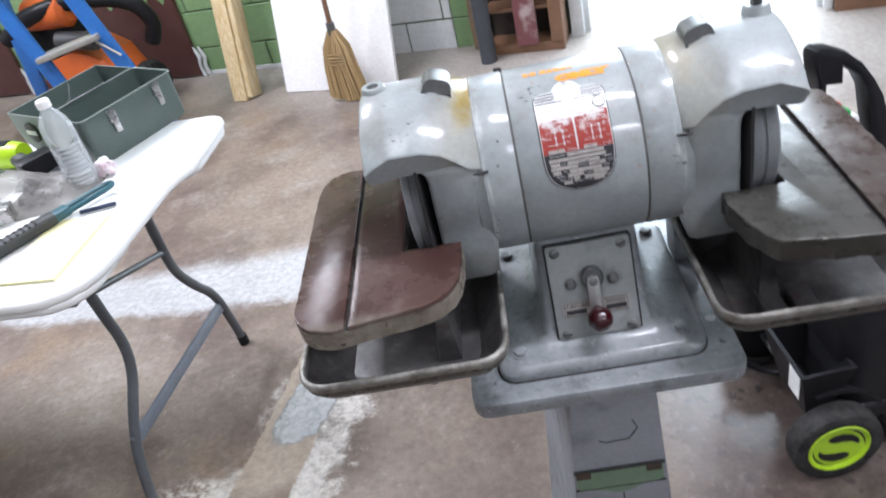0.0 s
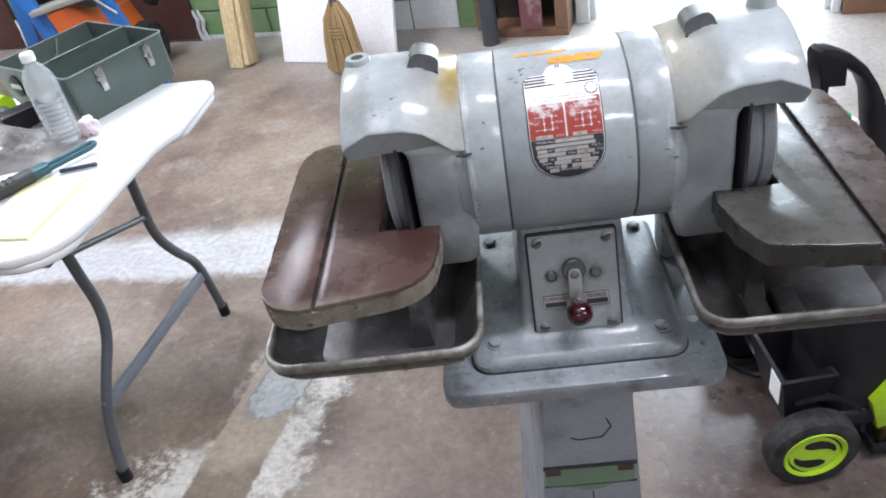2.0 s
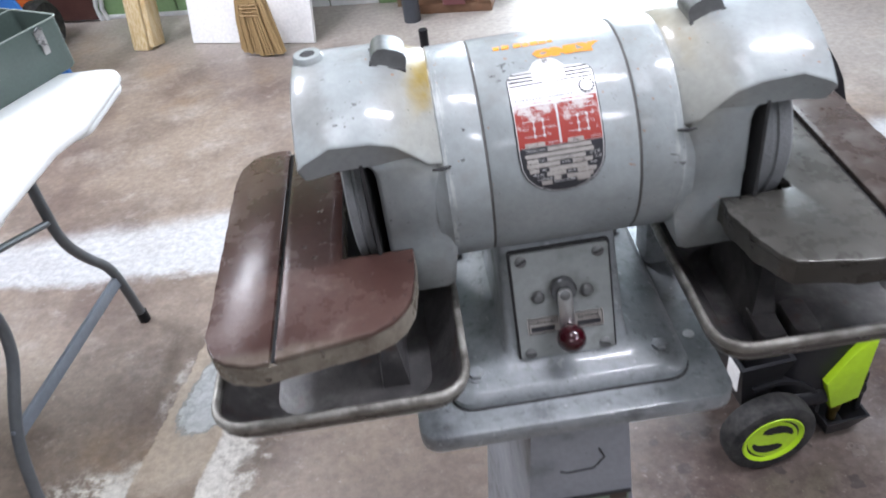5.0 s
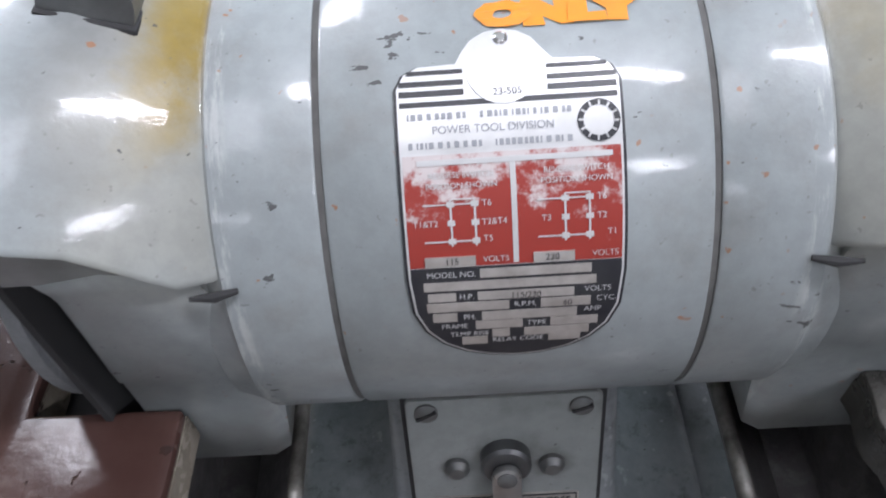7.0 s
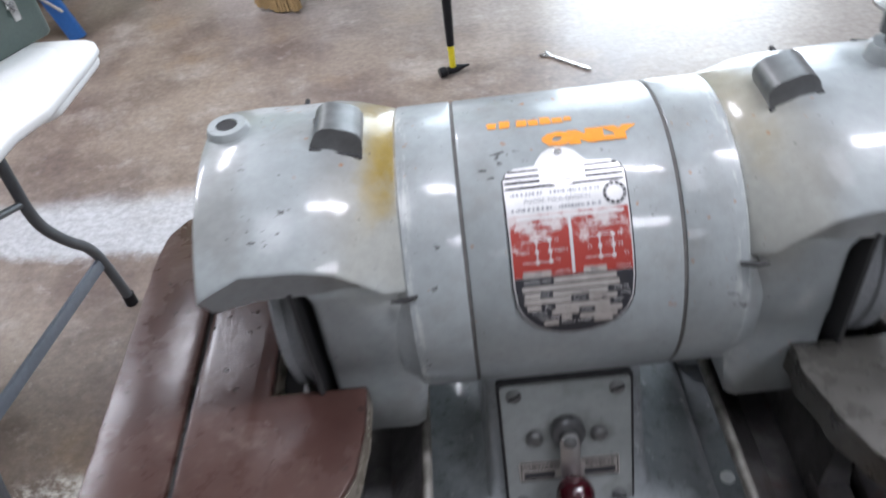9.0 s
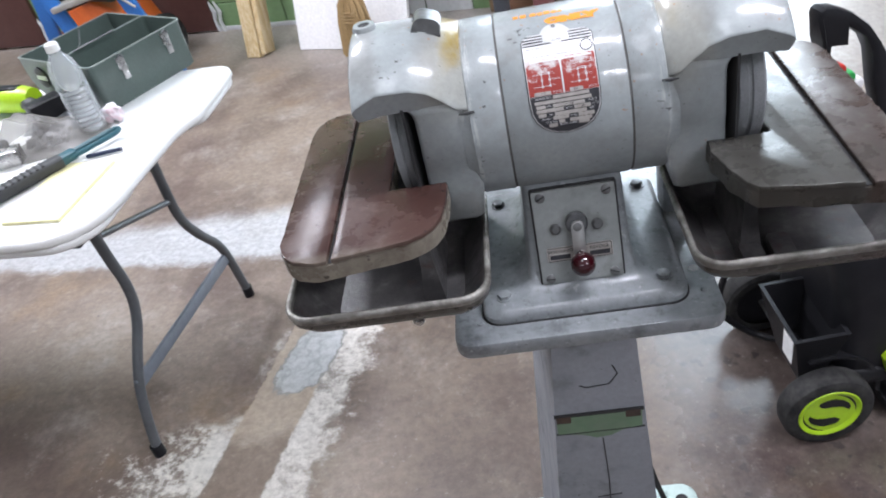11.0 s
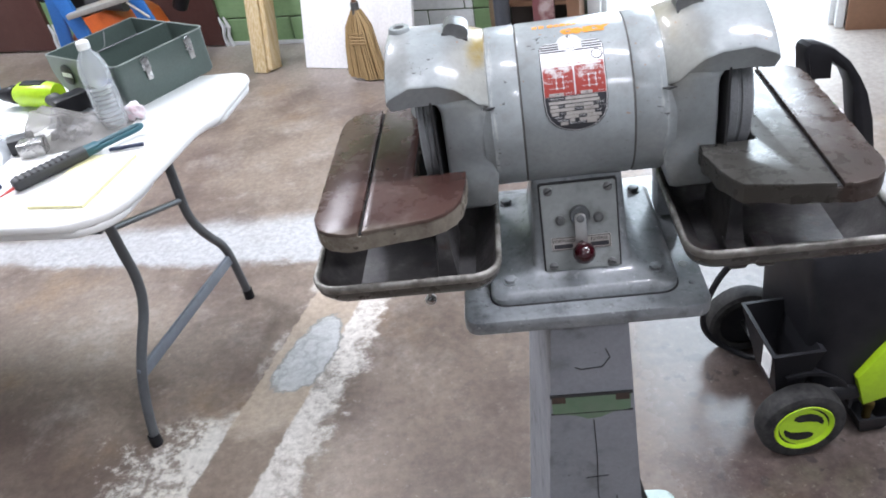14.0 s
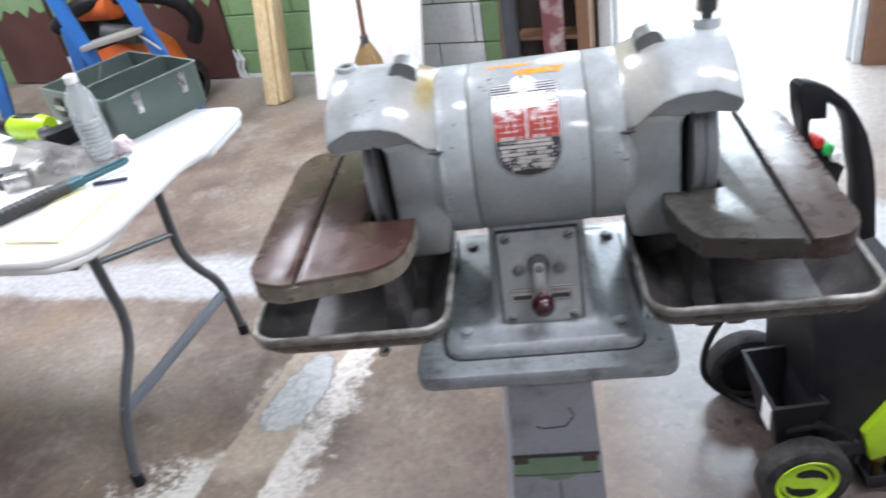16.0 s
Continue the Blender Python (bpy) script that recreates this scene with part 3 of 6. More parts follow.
# ---- grinder ----
AY, AZ, MR = 0.094, 1.039, 0.0885
grinder = thing("pedestal_grinder", (0, 0.09, 0), "grey painted double-ended tool grinder bolted to a grey steel pedestal", "grinder")


def hl(x0, x1, y0, y1, r, z, n=5):
    return [(x, y, z) for x, y in rounded(x0, x1, y0, y1, r, n)]


part("base_flange", slab(rounded(-0.215, 0.187, -0.13, 0.33, 0.03), 0, 0.014, 0.004), MINT, grinder, "mint green painted floor flange")
for x, y in ((-0.19, 0.298), (0.156, 0.291)):
    part("anchor_hole", lathe([(0.0145, 0.0), (0.0145, 0.009), (0.0165, 0.011), (0.0165, 0.0125), (0.0142, 0.0135)], (x, y, 0), "z", 16), SEAM, grinder, "dark anchor hole")
col = rings([
    [(-0.103, -0.06, 0.014), (0.077, -0.06, 0.014), (0.072, 0.21, 0.014), (-0.118, 0.21, 0.014)],
    [(-0.047, -0.035, 0.824), (0.0415, -0.035, 0.824), (0.038, 0.16, 0.824), (-0.062, 0.16, 0.824)],
])
bevel(col, 0.004, 2)
part("column", col, COLUMN, grinder, "tapered grey steel column with chipped paint")
CF = frame_of((-0.0055, -0.0393, 0.685), (1, 0, 0), (0, -1, 0.031))    # face of the column
part("paint_chip", slab([(-0.049, -0.014), (-0.02, -0.019), (-0.005, -0.026), (0.012, -0.024), (0.025, -0.017), (0.048, -0.013), (0.049, 0.014), (-0.049, 0.014)], 0.0, 0.0016, m=CF), GREEN_OLD, grinder, "bare strip of old green paint", smooth=0)
part("splice_line", box((-0.051, 0.0135, -0.001), (0.051, 0.0175, 0.0022), m=CF), SEAM, grinder, smooth=0)
part("splice_line", box((-0.051, -0.0155, -0.001), (0.051, -0.0145, 0.002), m=CF), SEAM, grinder, smooth=0)
for x0, x1 in ((-0.049, -0.032), (0.03, 0.047)):
    part("weld_scar", box((x0, 0.004, 0), (x1, 0.015, 0.0026), 0.001, m=CF), SCAR, grinder)
scr = tube([CF @ Vector(q) for q in ((-0.018, 0.062, 0.0008), (-0.01, 0.058, 0.0008), (0.015, 0.06, 0.0008), (0.025, 0.075, 0.0008), (0.02, 0.088, 0.0008))], 0.0007, 5)
part("scratch", scr, SEAM, grinder)
for line in (((0.002, -0.03), (0.004, -0.1), (0.003, -0.16), (0.006, -0.26)), ((-0.012, -0.14), (0.018, -0.137)), ((-0.03, -0.2), (-0.026, -0.235)), ((0.028, -0.18), (0.03, -0.22))):
    part("scratch", tube([CF @ Vector((*q, 0.0003)) for q in line], 0.0007, 5), SEAM, grinder)
part("top_plate", slab(rounded(-0.1465, 0.1335, -0.052, 0.235, 0.018), 0.8225, 0.842, 0.003, 2), GREY_DIRTY, grinder, "grimy grey pedestal top plate")
# no real hole: a white disc paints the bright floor seen through it
part("plate_hole_glow", lathe([(0.8415, 0.0), (0.8415, 0.0045), (0.8425, 0.0055), (0.8428, 0.0)], (0.115, 0.024, 0), "z", 14), PAPER, grinder, "white disc painted as bright floor seen through a bolt hole")

body = rings([
    hl(-0.114, 0.102, -0.026, 0.205, 0.02, 0.842), hl(-0.114, 0.102, -0.026, 0.205, 0.02, 0.850),
    hl(-0.110, 0.098, -0.022, 0.201, 0.02, 0.856), hl(-0.106, 0.094, -0.018, 0.197, 0.02, 0.8575),
    hl(-0.078, 0.07, -0.008, 0.19, 0.016, 0.8595), hl(-0.069, 0.061, 0.0, 0.185, 0.012, 0.8625),
    hl(-0.061, 0.054, 0.007, 0.18, 0.009, 0.868), hl(-0.0575, 0.0505, 0.0155, 0.178, 0.008, 0.888),
    hl(-0.0545, 0.0475, 0.0395, 0.17, 0.008, 0.965), hl(-0.0535, 0.0465, 0.044, 0.165, 0.008, 0.978),
])
part("foot_joint", slab(rounded(-0.1155, 0.1035, -0.0275, 0.206, 0.021), 0.8422, 0.8436), SEAM, grinder, "dark joint line", smooth=0)
part("switch_housing", body, GREY_DIRTY, grinder, "cast grey switch housing with a stepped foot")


def hexbolt(x, y, z, r=0.0075, h=0.006, mat=None):
    one = slab([(r * math.cos(math.pi * k / 3), r * math.sin(math.pi * k / 3)) for k in range(6)], 0.0015, h, 0.0012, 2)
    join(one, lathe([(0, r * 1.25), (0.0018, r * 1.25), (0.0018, 0)], (0, 0, 0), "z", 18))
    one.transform(Matrix.Translation((x, y, z)))
    part("hex_bolt", one, mat or GREY_DIRTY, grinder, "painted hex bolt")


for x, y in ((-0.089, 0.0), (0.079, 0.0)):
    hexbolt(x, y, 0.8575)
for x, y in ((0.081, 0.172), (-0.089, 0.172)):
    hexbolt(x, y, 0.8575, 0.007, 0.0075, DARKSTEEL)
for x, y in ((-0.128, 0.012), (-0.118, -0.02), (0.118, -0.012)):
    part("rivet", lathe([(0.842, 0.004), (0.8435, 0.003), (0.844, 0)], (x, y, 0), "z", 10), GREY_DIRTY, grinder)

# switch plate and lever
SP = frame_of((-0.0037, 0.0195, 0.9145), (1, 0, 0), (0, -0.955, 0.296))
plate = part("switch_plate", slab(rounded(-0.0425, 0.0425, -0.0515, 0.0515, 0.003), -0.004, 0.003, 0.0008, m=SP), GREY_PLATE, grinder, "grey switch plate with a forward and reverse scale")
part("gasket", slab(rounded(-0.0445, 0.0445, -0.0535, 0.0535, 0.003), -0.006, 0.0005, m=SP), SEAM, plate, "dark gasket", smooth=0)


def screw(m, r, h=0.0022, mat=SCREW, slot=True, parent=plate):
    one = lathe([(0, r), (h * 0.5, r), (h, r * 0.6), (h * 1.05, 0)], (0, 0, 0), "z", 16)
    one.transform(m)
    s = part("screw", one, mat, parent, "slotted screw")
    if slot:
        part("slot", box((-r * 0.9, -r * 0.13, h * 0.7), (r * 0.9, r * 0.13, h * 1.25), m=m @ pose(0, 0, 0, 0, 0, random.uniform(-40, 40))), SEAM, parent, smooth=0)


for x, y in ((-0.0335, 0.0445), (0.0335, 0.0445), (-0.0335, -0.0455), (0.0335, -0.0455)):
    screw(SP @ Matrix.Translation((x, y, 0.003)), 0.0052)
for x in (-0.022, 0.021):
    screw(SP @ Matrix.Translation((x, 0.0095, 0.003)), 0.0058, 0.005, SCREW, False)
one = lathe([(0.003, 0.0115), (0.009, 0.0115), (0.0105, 0.010), (0.0105, 0)], (0, 0.0145, 0), "z", 24)
one.transform(SP)
part("pivot_boss", one, DARKSTEEL, plate, "dark oily pivot boss")
lever_m = SP @ Matrix.Translation((0.0, 0.0125, 0.011))
lv = slab([(-0.0065, -0.03), (0.0065, -0.03), (0.0065, 0.0)] + [(0.0065 * math.cos(math.pi * k / 8), 0.0065 * math.sin(math.pi * k / 8)) for k in range(1, 8)] + [(-0.0065, 0.0)], 0.0, 0.004, 0.001, m=lever_m)
lever = part("switch_lever", lv, STEEL, grinder, "worn steel switch lever")
screw(lever_m @ Matrix.Translation((0, 0, 0.004)), 0.0045, 0.0015, SCREW, False, lever)
kb = bmesh.new()
bmesh.ops.create_uvsphere(kb, u_segments=28, v_segments=18, radius=0.0128)
kb.transform(SP @ Matrix.Translation((0.001, -0.0265, 0.021)))
part("lever_knob", kb, KNOB, lever, "dark red ball knob")
part("scale_plate", slab(rounded(-0.034, 0.034, -0.027, -0.011, 0.001), 0.003, 0.0038, m=SP), SILVERINK, plate, "etched direction scale", smooth=0)
fr = None
for b in ((-0.033, -0.0122, 0.033, -0.0115), (-0.033, -0.0265, 0.033, -0.0258), (-0.033, -0.0265, -0.0324, -0.0115), (0.0324, -0.0265, 0.033, -0.0115), (-0.031, -0.0245, -0.010, -0.0195), (0.010, -0.0245, 0.031, -0.0195)):
    fr = box((b[0], b[1], 0.0037), (b[2], b[3], 0.0042), bm=fr)
for words, x in (("FORWARD", -0.0195), ("REVERSE", 0.0205)):
    tm = text_mesh(words, 0.0052, 0.0002)
    tm.transform(Matrix.Translation((x, -0.0158, 0.0042)))
    fr = join(fr, tm)
fr.transform(SP)
part("scale_lettering", fr, INK, plate, "black scale lettering", smooth=0)


# motor
def motor_part(name, prof, mat=None, label="", **k):
    return part(name, lathe(prof, (0, AY, AZ), sides=72, **k), mat or GREY, grinder, label)


SX = 0.0575
motor_part("motor_shell", [(-SX + 0.0011, 0.08), (-SX + 0.0011, MR - 0.0006), (-SX + 0.0021, MR), (SX - 0.0021, MR), (SX - 0.0011, MR - 0.0006), (SX - 0.0011, 0.08)], label="grey painted motor shell")
for q in (-1, 1):
    motor_part("seam_ring", [(q * (SX - 0.0015), MR - 0.0011), (q * (SX + 0.0015), MR - 0.0011)], SEAMLINE, "dark seam")


def on(x, ang, r):
    """A point of the motor's shell: along its axis, and degrees above its front."""
    return Vector((x, AY - r * math.cos(radians(ang)), AZ + r * math.sin(radians(ang))))


def wrap(x0, x1, a0, a1, r, h, bm=None, n=None):
    """A thin curved plate on the shell."""
    n = n or max(1, int((a1 - a0) / 4))
    lo = [[on(x, a0 + (a1 - a0) * k / n, r + dz) for x, dz in ((x0, 0), (x1, 0), (x1, h), (x0, h))] for k in range(n + 1)]
    return rings(lo, bm=bm)


def wrap_poly(outline, r, h):
    """A curved plate with any outline, given as (x, degrees): cut into rows."""
    one = bmesh.new()
    one.faces.new([one.verts.new((x, a / 10, 0)) for x, a in outline])
    for a in np.arange(math.ceil(min(a for _, a in outline) / 3) * 3, max(a for _, a in outline), 3):
        bmesh.ops.bisect_plane(one, geom=one.verts[:] + one.edges[:] + one.faces[:], plane_co=(0, a / 10, 0), plane_no=(0, 1, 0))
    ex = bmesh.ops.extrude_face_region(one, geom=one.faces[:])
    for v in ex["geom"]:
        if isinstance(v, bmesh.types.BMVert):
            v.co.z = h
    for v in one.verts:
        v.co = on(v.co.x, v.co.y * 10, r + v.co.z)
    return one


def wrap_text(words, size, x, ang, r, bm=None, stretch=1.0, fat=0.0):
    tm = text_mesh(words, size, fat=fat)
    for v in tm.verts:
        v.co = on(x + v.co.x * stretch, ang + math.degrees(v.co.y / r), r)
    return join(bm, tm)


NX, NW = -0.0018, 0.0328


def row(y):
    """Degrees above the front for a height on the nameplate, 0 at its top and 1 at its foot."""
    return float(np.interp(y, (0.0, 0.03, 0.09, 0.213, 0.373, 0.707, 0.818, 1.0), (72.4, 70.2, 65.3, 57.7, 48.4, 27.0, 18.6, 3.0)))


def plate_outline(g):
    w = NW - g
    out = [(NX - w, row(0.16)), (NX - w, row(0.72))]
    for k_ in range(0, 13):
        t_ = math.pi * k_ / 12
        out.append((NX - w * math.cos(t_), row(0.74) - (row(0.74) - row(1.0) - g * 600) * math.sin(t_) ** 0.75))
    out += [(NX + w, row(0.72)), (NX + w, row(0.16)), (NX + w * 0.93, row(0.115)), (NX + w * 0.8, row(0.092)), (NX + 0.0135, row(0.088))]
    for k_ in range(1, 8):
        t_ = math.pi * k_ / 8
        out.append((NX - 0.001 + 0.0125 * math.cos(t_), row(0.095) + (row(0.0) - row(0.095)) * math.sin(t_)))
    out += [(NX - 0.0145, row(0.088)), (NX - w * 0.8, row(0.092)), (NX - w * 0.93, row(0.115))]
    return out


name_plate = part("nameplate", wrap_poly(plate_outline(0.0), MR, 0.0007), INK, grinder, "worn aluminium nameplate with red and black print", smooth=0)
part("plate_face", wrap_poly(plate_outline(0.0009), MR, 0.001), ALU, name_plate, "bare aluminium face", smooth=60)
R1 = MR + 0.0011
ink = None
for y0, y1 in ((0.105, 0.118), (0.138, 0.154), (0.168, 0.186), (0.202, 0.218)):
    cut = 0.0125 if y0 < 0.19 else -0.001
    w = NW - (0.004 if y0 < 0.12 else 0.0016)
    if cut > 0:
        ink = wrap(NX - w, NX - cut, row(y1), row(y0), R1 - 0.0004, 0.0005, ink)
        ink = wrap(NX + cut - 0.001, NX + w, row(y1), row(y0), R1 - 0.0004, 0.0005, ink)
    else:
        ink = wrap(NX - w, NX + w, row(y1), row(y0), R1 - 0.0004, 0.0005, ink)
part("plate_stripes", ink, INK, name_plate, "black stripes", smooth=0)
part("plate_roundel", wrap_poly([(NX - 0.001 + 0.0108 * math.cos(math.pi * k_ / 12), row(0.108) + 7.0 * math.sin(math.pi * k_ / 12)) for k_ in range(24)], R1 - 0.0006, 0.0009), ALU, name_plate, smooth=60)
rg = wrap_text("23-505", 0.003, NX, row(0.186), R1 + 0.0006)
part("model_lettering", rg, INK, name_plate, smooth=0)
ring = bmesh.new()
for k_ in range(48):
    r0 = 0.0058 if k_ % 4 == 3 else 0.0044
    corner = [(r_, (k_ + e) * math.pi / 24) for r_, e in ((r0, 0), (0.0061, 0), (0.0061, 1), (r0, 1))]
    ring.faces.new([ring.verts.new(on(0.0236 + r_ * math.cos(t_), row(0.292) + r_ * 640 * math.sin(t_), R1 + 0.0002)) for r_, t_ in corner])
bmesh.ops.remove_doubles(ring, verts=ring.verts, dist=1e-6)
part("ring_mark", ring, INK, name_plate, "dark ring mark", smooth=0)
fine = None
for y, spans in ((0.25, ((-0.031, -0.012), (-0.010, 0.016))), (0.342, ((-0.031, -0.009), (-0.006, 0.016)))):
    for x0, x1 in spans:
        q = x0
        while q < x1 - 0.001:
            w = random.choice((0.0009, 0.0012, 0.0014, 0.0005))
            fine = wrap(q, q + w, row(y + 0.010), row(y - 0.010), R1 - 0.0002, 0.0003, fine)
            q += w + random.choice((0.0005, 0.0006, 0.0012))
fine = wrap_text("POWER TOOL DIVISION", 0.0032, -0.0065, row(0.296), R1 + 0.0002, fine, 1.0)
part("grey_lettering", fine, GREYINK, name_plate, "faded grey lettering", smooth=0)
part("red_field", wrap(NX - 0.0312, NX + 0.0312, row(0.705), row(0.372), R1 - 0.0003, 0.0004), REDINK, name_plate, "worn red wiring panel", smooth=60)
wh = None
for x in (-0.0165, 0.0165):
    wh = wrap_text("REVERSE SWITCH", 0.0024, x, row(0.432), R1 + 0.0004, wh)
    wh = wrap_text("POSITION SHOWN", 0.0024, x, row(0.462), R1 + 0.0004, wh)
    for dx in (-0.0035, 0.0035):
        wh = wrap(x + dx - 0.0003, x + dx + 0.0003, row(0.64), row(0.50), R1, 0.0004, wh)
        for y in (0.515, 0.57, 0.625):
            wh = wrap(x + dx - 0.0011, x + dx + 0.0011, row(y + 0.008), row(y - 0.008), R1, 0.0004, wh)
    for y in (0.515, 0.625):
        wh = wrap(x - 0.0115, x + 0.0035, row(y + 0.002), row(y - 0.002), R1, 0.0004, wh, 1)
    wh = wrap(x - 0.0035, x + 0.0035, row(0.503), row(0.499), R1, 0.0004, wh, 1)
for words, x, y in (("T1&T2", -0.0275, 0.57), ("T2&T4", -0.0075, 0.57), ("T5", -0.0095, 0.62), ("T6", -0.0095, 0.515), ("T3", 0.0075, 0.57), ("T2", 0.0235, 0.57), ("T6", 0.0235, 0.515), ("T1", 0.0265, 0.62), ("VOLTS", -0.0075, 0.685), ("VOLTS", 0.0245, 0.685)):
    wh = wrap_text(words, 0.0026, x, row(y), R1 + 0.0004, wh)
wh = wrap(-0.0024, -0.0008, row(0.70), row(0.385), R1, 0.0003, wh)
wh = wrap(-0.029, 0.027, row(0.402), row(0.386), R1, 0.0003, wh)
part("white_lettering", wh, ALU, name_plate, "white wiring print", smooth=0)
blk = wrap_poly([(x, min(a, row(0.708))) for x, a in plate_outline(0.0016) if a < row(0.6)] + [(NX + NW - 0.0016, row(0.708)), (NX - NW + 0.0016, row(0.708))], R1 - 0.0003, 0.0004)
part("black_field", blk, INK, name_plate, "black data panel", smooth=60)
rows_ = ((0.727, (-0.0125, 0.0205)), (0.76, (-0.0295, 0.022)), (0.793, (-0.0285, -0.020), (-0.0135, 0.0155)), (0.823, (-0.029, -0.004), (0.0055, 0.0205)), (0.853, (-0.0275, -0.02), (-0.0125, 0.0165)), (0.88, (-0.0145, 0.0, 0), (0.0085, 0.023)), (0.908, (-0.0095, -0.004), (0.0005, 0.0205)), (0.93, (-0.019, -0.011), (0.008, 0.018)))
for y, *spans in rows_:
    for sp_ in spans:
        part("silver_field", wrap(sp_[0], sp_[1], row(y + 0.0125), row(y - 0.0125), R1, 0.0003, None, 2), SILVERINK, name_plate, smooth=0)
for x0, x1 in ((-0.0285, -0.0135), (0.0035, 0.0155)):
    part("silver_field", wrap(x0, x1, row(0.703), row(0.672), R1, 0.0006, None, 2), SILVERINK, name_plate, smooth=0)
lt = None
for words, x, y in (("MODEL NO.", -0.021, 0.727), ("H.P.", -0.0168, 0.793), ("VOLTS", 0.0225, 0.788), ("R.P.M.", 0.0008, 0.823), ("CYC.", 0.0252, 0.818), ("PH.", -0.0162, 0.853), ("AMP", 0.0212, 0.847), ("FRAME", -0.021, 0.88), ("TYPE", 0.0042, 0.88), ("TEMP RISE", -0.0165, 0.906), ("RELAY CODE", -0.0015, 0.93)):
    lt = wrap_text(words, 0.0027, x, row(y), R1 + 0.0004, lt)
part("panel_lettering", lt, ALU, name_plate, "white data lettering", smooth=0)
st = None
for words, x, y in (("115/230", 0.001, 0.793), ("60", 0.0135, 0.823), ("115", -0.0205, 0.687), ("230", 0.009, 0.687)):
    st = wrap_text(words, 0.0028, x, row(y), R1 + 0.0009, st)
part("stamped_lettering", st, INK, name_plate, smooth=0)
for a, x in ((row(0.03), NX - 0.001),):
    screw(frame_of(on(x, a, MR + 0.001), (1, 0, 0), on(0, a, 1) - on(0, a, 0)), 0.0022, 0.0014, STEEL, False, name_plate)
# stencilled paint
sten = wrap_text("ONLY", 0.0105, 0.0145, 75.9, MR + 0.0005, None, 1.62, 0.0014)
for v in sten.verts:
    v.co += Vector((0.0009 * noise.noise(v.co * 300), 0, 0.0006 * noise.noise(v.co * 420)))
part("stencil_word", sten, ORANGE, grinder, "orange stencilled word with bled edges", smooth=0)
for x0, x1, a0, a1 in ((-0.038, -0.0335, 84.6, 87.6), (-0.0315, -0.026, 84.4, 88.2), (-0.022, -0.0165, 84.4, 87.8), (-0.0155, -0.0105, 84.3, 87.2), (-0.0095, -0.003, 84.2, 87.9), (-0.002, 0.0035, 84.2, 86.9), (0.0045, 0.008, 84.8, 87.0)):
    bar = wrap(x0, x1, a0, a1, MR, 0.0004, None, 4)
    for v in bar.verts:
        v.co.x += 0.0012 * noise.noise(v.co * 260)
    part("stencil_bar", bar, ORANGE, grinder, "patchy orange stencil paint", smooth=0)

# hoods, brackets, wheels, tool tables and trays at both ends
HY, HZ, HR = 0.078, 1.035, 0.109
PROF = [(0.089, 0.0850), (0.0925, 0.0890), (0.101, 0.0935), (0.112, 0.0995), (0.124, 0.1045), (0.14, 0.108), (0.17, HR), (0.188, HR - 0.0006), (0.1922, HR - 0.0025), (0.194, HR - 0.0062), (0.1945, HR - 0.012)]


def hood_centre(x):
    return AY + (HY - AY) * float(np.interp(x, (0.09, 0.14), (0, 1)))


def lip(x):
    """Degrees above the front at which the hood's front edge stands."""
    return float(np.interp(x, (0.089, 0.1, 0.12, 0.15, 0.175, 0.195), (27, 29, 41, 48.5, 46, 40)))


def hood(sgn):
    one, N, rows__ = bmesh.new(), 44, []
    for inner in (False, True):
        for x, r in (PROF[::-1] if inner else PROF):
            rr = r - 0.016 if inner else r
            a0, a1, cy = lip(x) + (2 if inner else -1), 200, hood_centre(x)
            row = []
            for k_ in range(N + 1):
                turn = (a1 - a0) * (k_ / N) ** 1.7
                # the front edge rolls inwards
                short = max(0.0, 1.0 - radians(turn) * rr / 0.002)
                r_ = rr - (0 if inner else 0.002 * (1 - math.sqrt(1 - short * short)))
                a = radians(a0 + turn)
                py, pz = cy - r_ * math.cos(a), HZ + 0.004 * float(np.interp(x, (0.09, 0.14), (1, 0))) + r_ * math.sin(a)
                if inner and k_ == 0:
                    # a steep face drops from the arched crest to a level lower edge
                    py, pz = cy - (r - 0.004) * math.cos(radians(lip(x))) + 0.003, min(pz, HZ + 0.0545)
                row.append(one.verts.new((sgn * (min(x, 0.187) if inner and k_ else x - (0.002 if inner else 0)), py, pz)))
            rows__.append(row)
    for i in range(len(rows__)):
        a, b = rows__[i], rows__[(i + 1) % len(rows__)]
        for k_ in range(N):
            one.faces.new((a[k_], a[k_ + 1], b[k_ + 1], b[k_]))
    half = len(PROF)
    for k_ in (0, N):
        for i in range(half - 1):
            one.faces.new((rows__[i][k_], rows__[i + 1][k_], rows__[-2 - i][k_], rows__[-1 - i][k_]))
    return one


OUT = [(0.283, -0.055), (0.280, -0.067), (0.274, -0.077), (0.265, -0.085), (0.245, -0.091), (0.160, -0.077), (0.146, -0.070), (0.136, -0.060), (0.129, -0.046), (0.125, -0.02), (0.124, 0.012), (0.181, 0.012), (0.181, 0.19), (0.25, 0.195), (0.268, 0.188), (0.279, 0.172), (0.283, 0.15)]
ZT = 1.007


OUT_SQUARE = OUT[:5] + [(0.168, -0.078), (0.147, -0.073), (0.139, -0.062), (0.130, -0.038), (0.124, -0.012)] + OUT[10:]


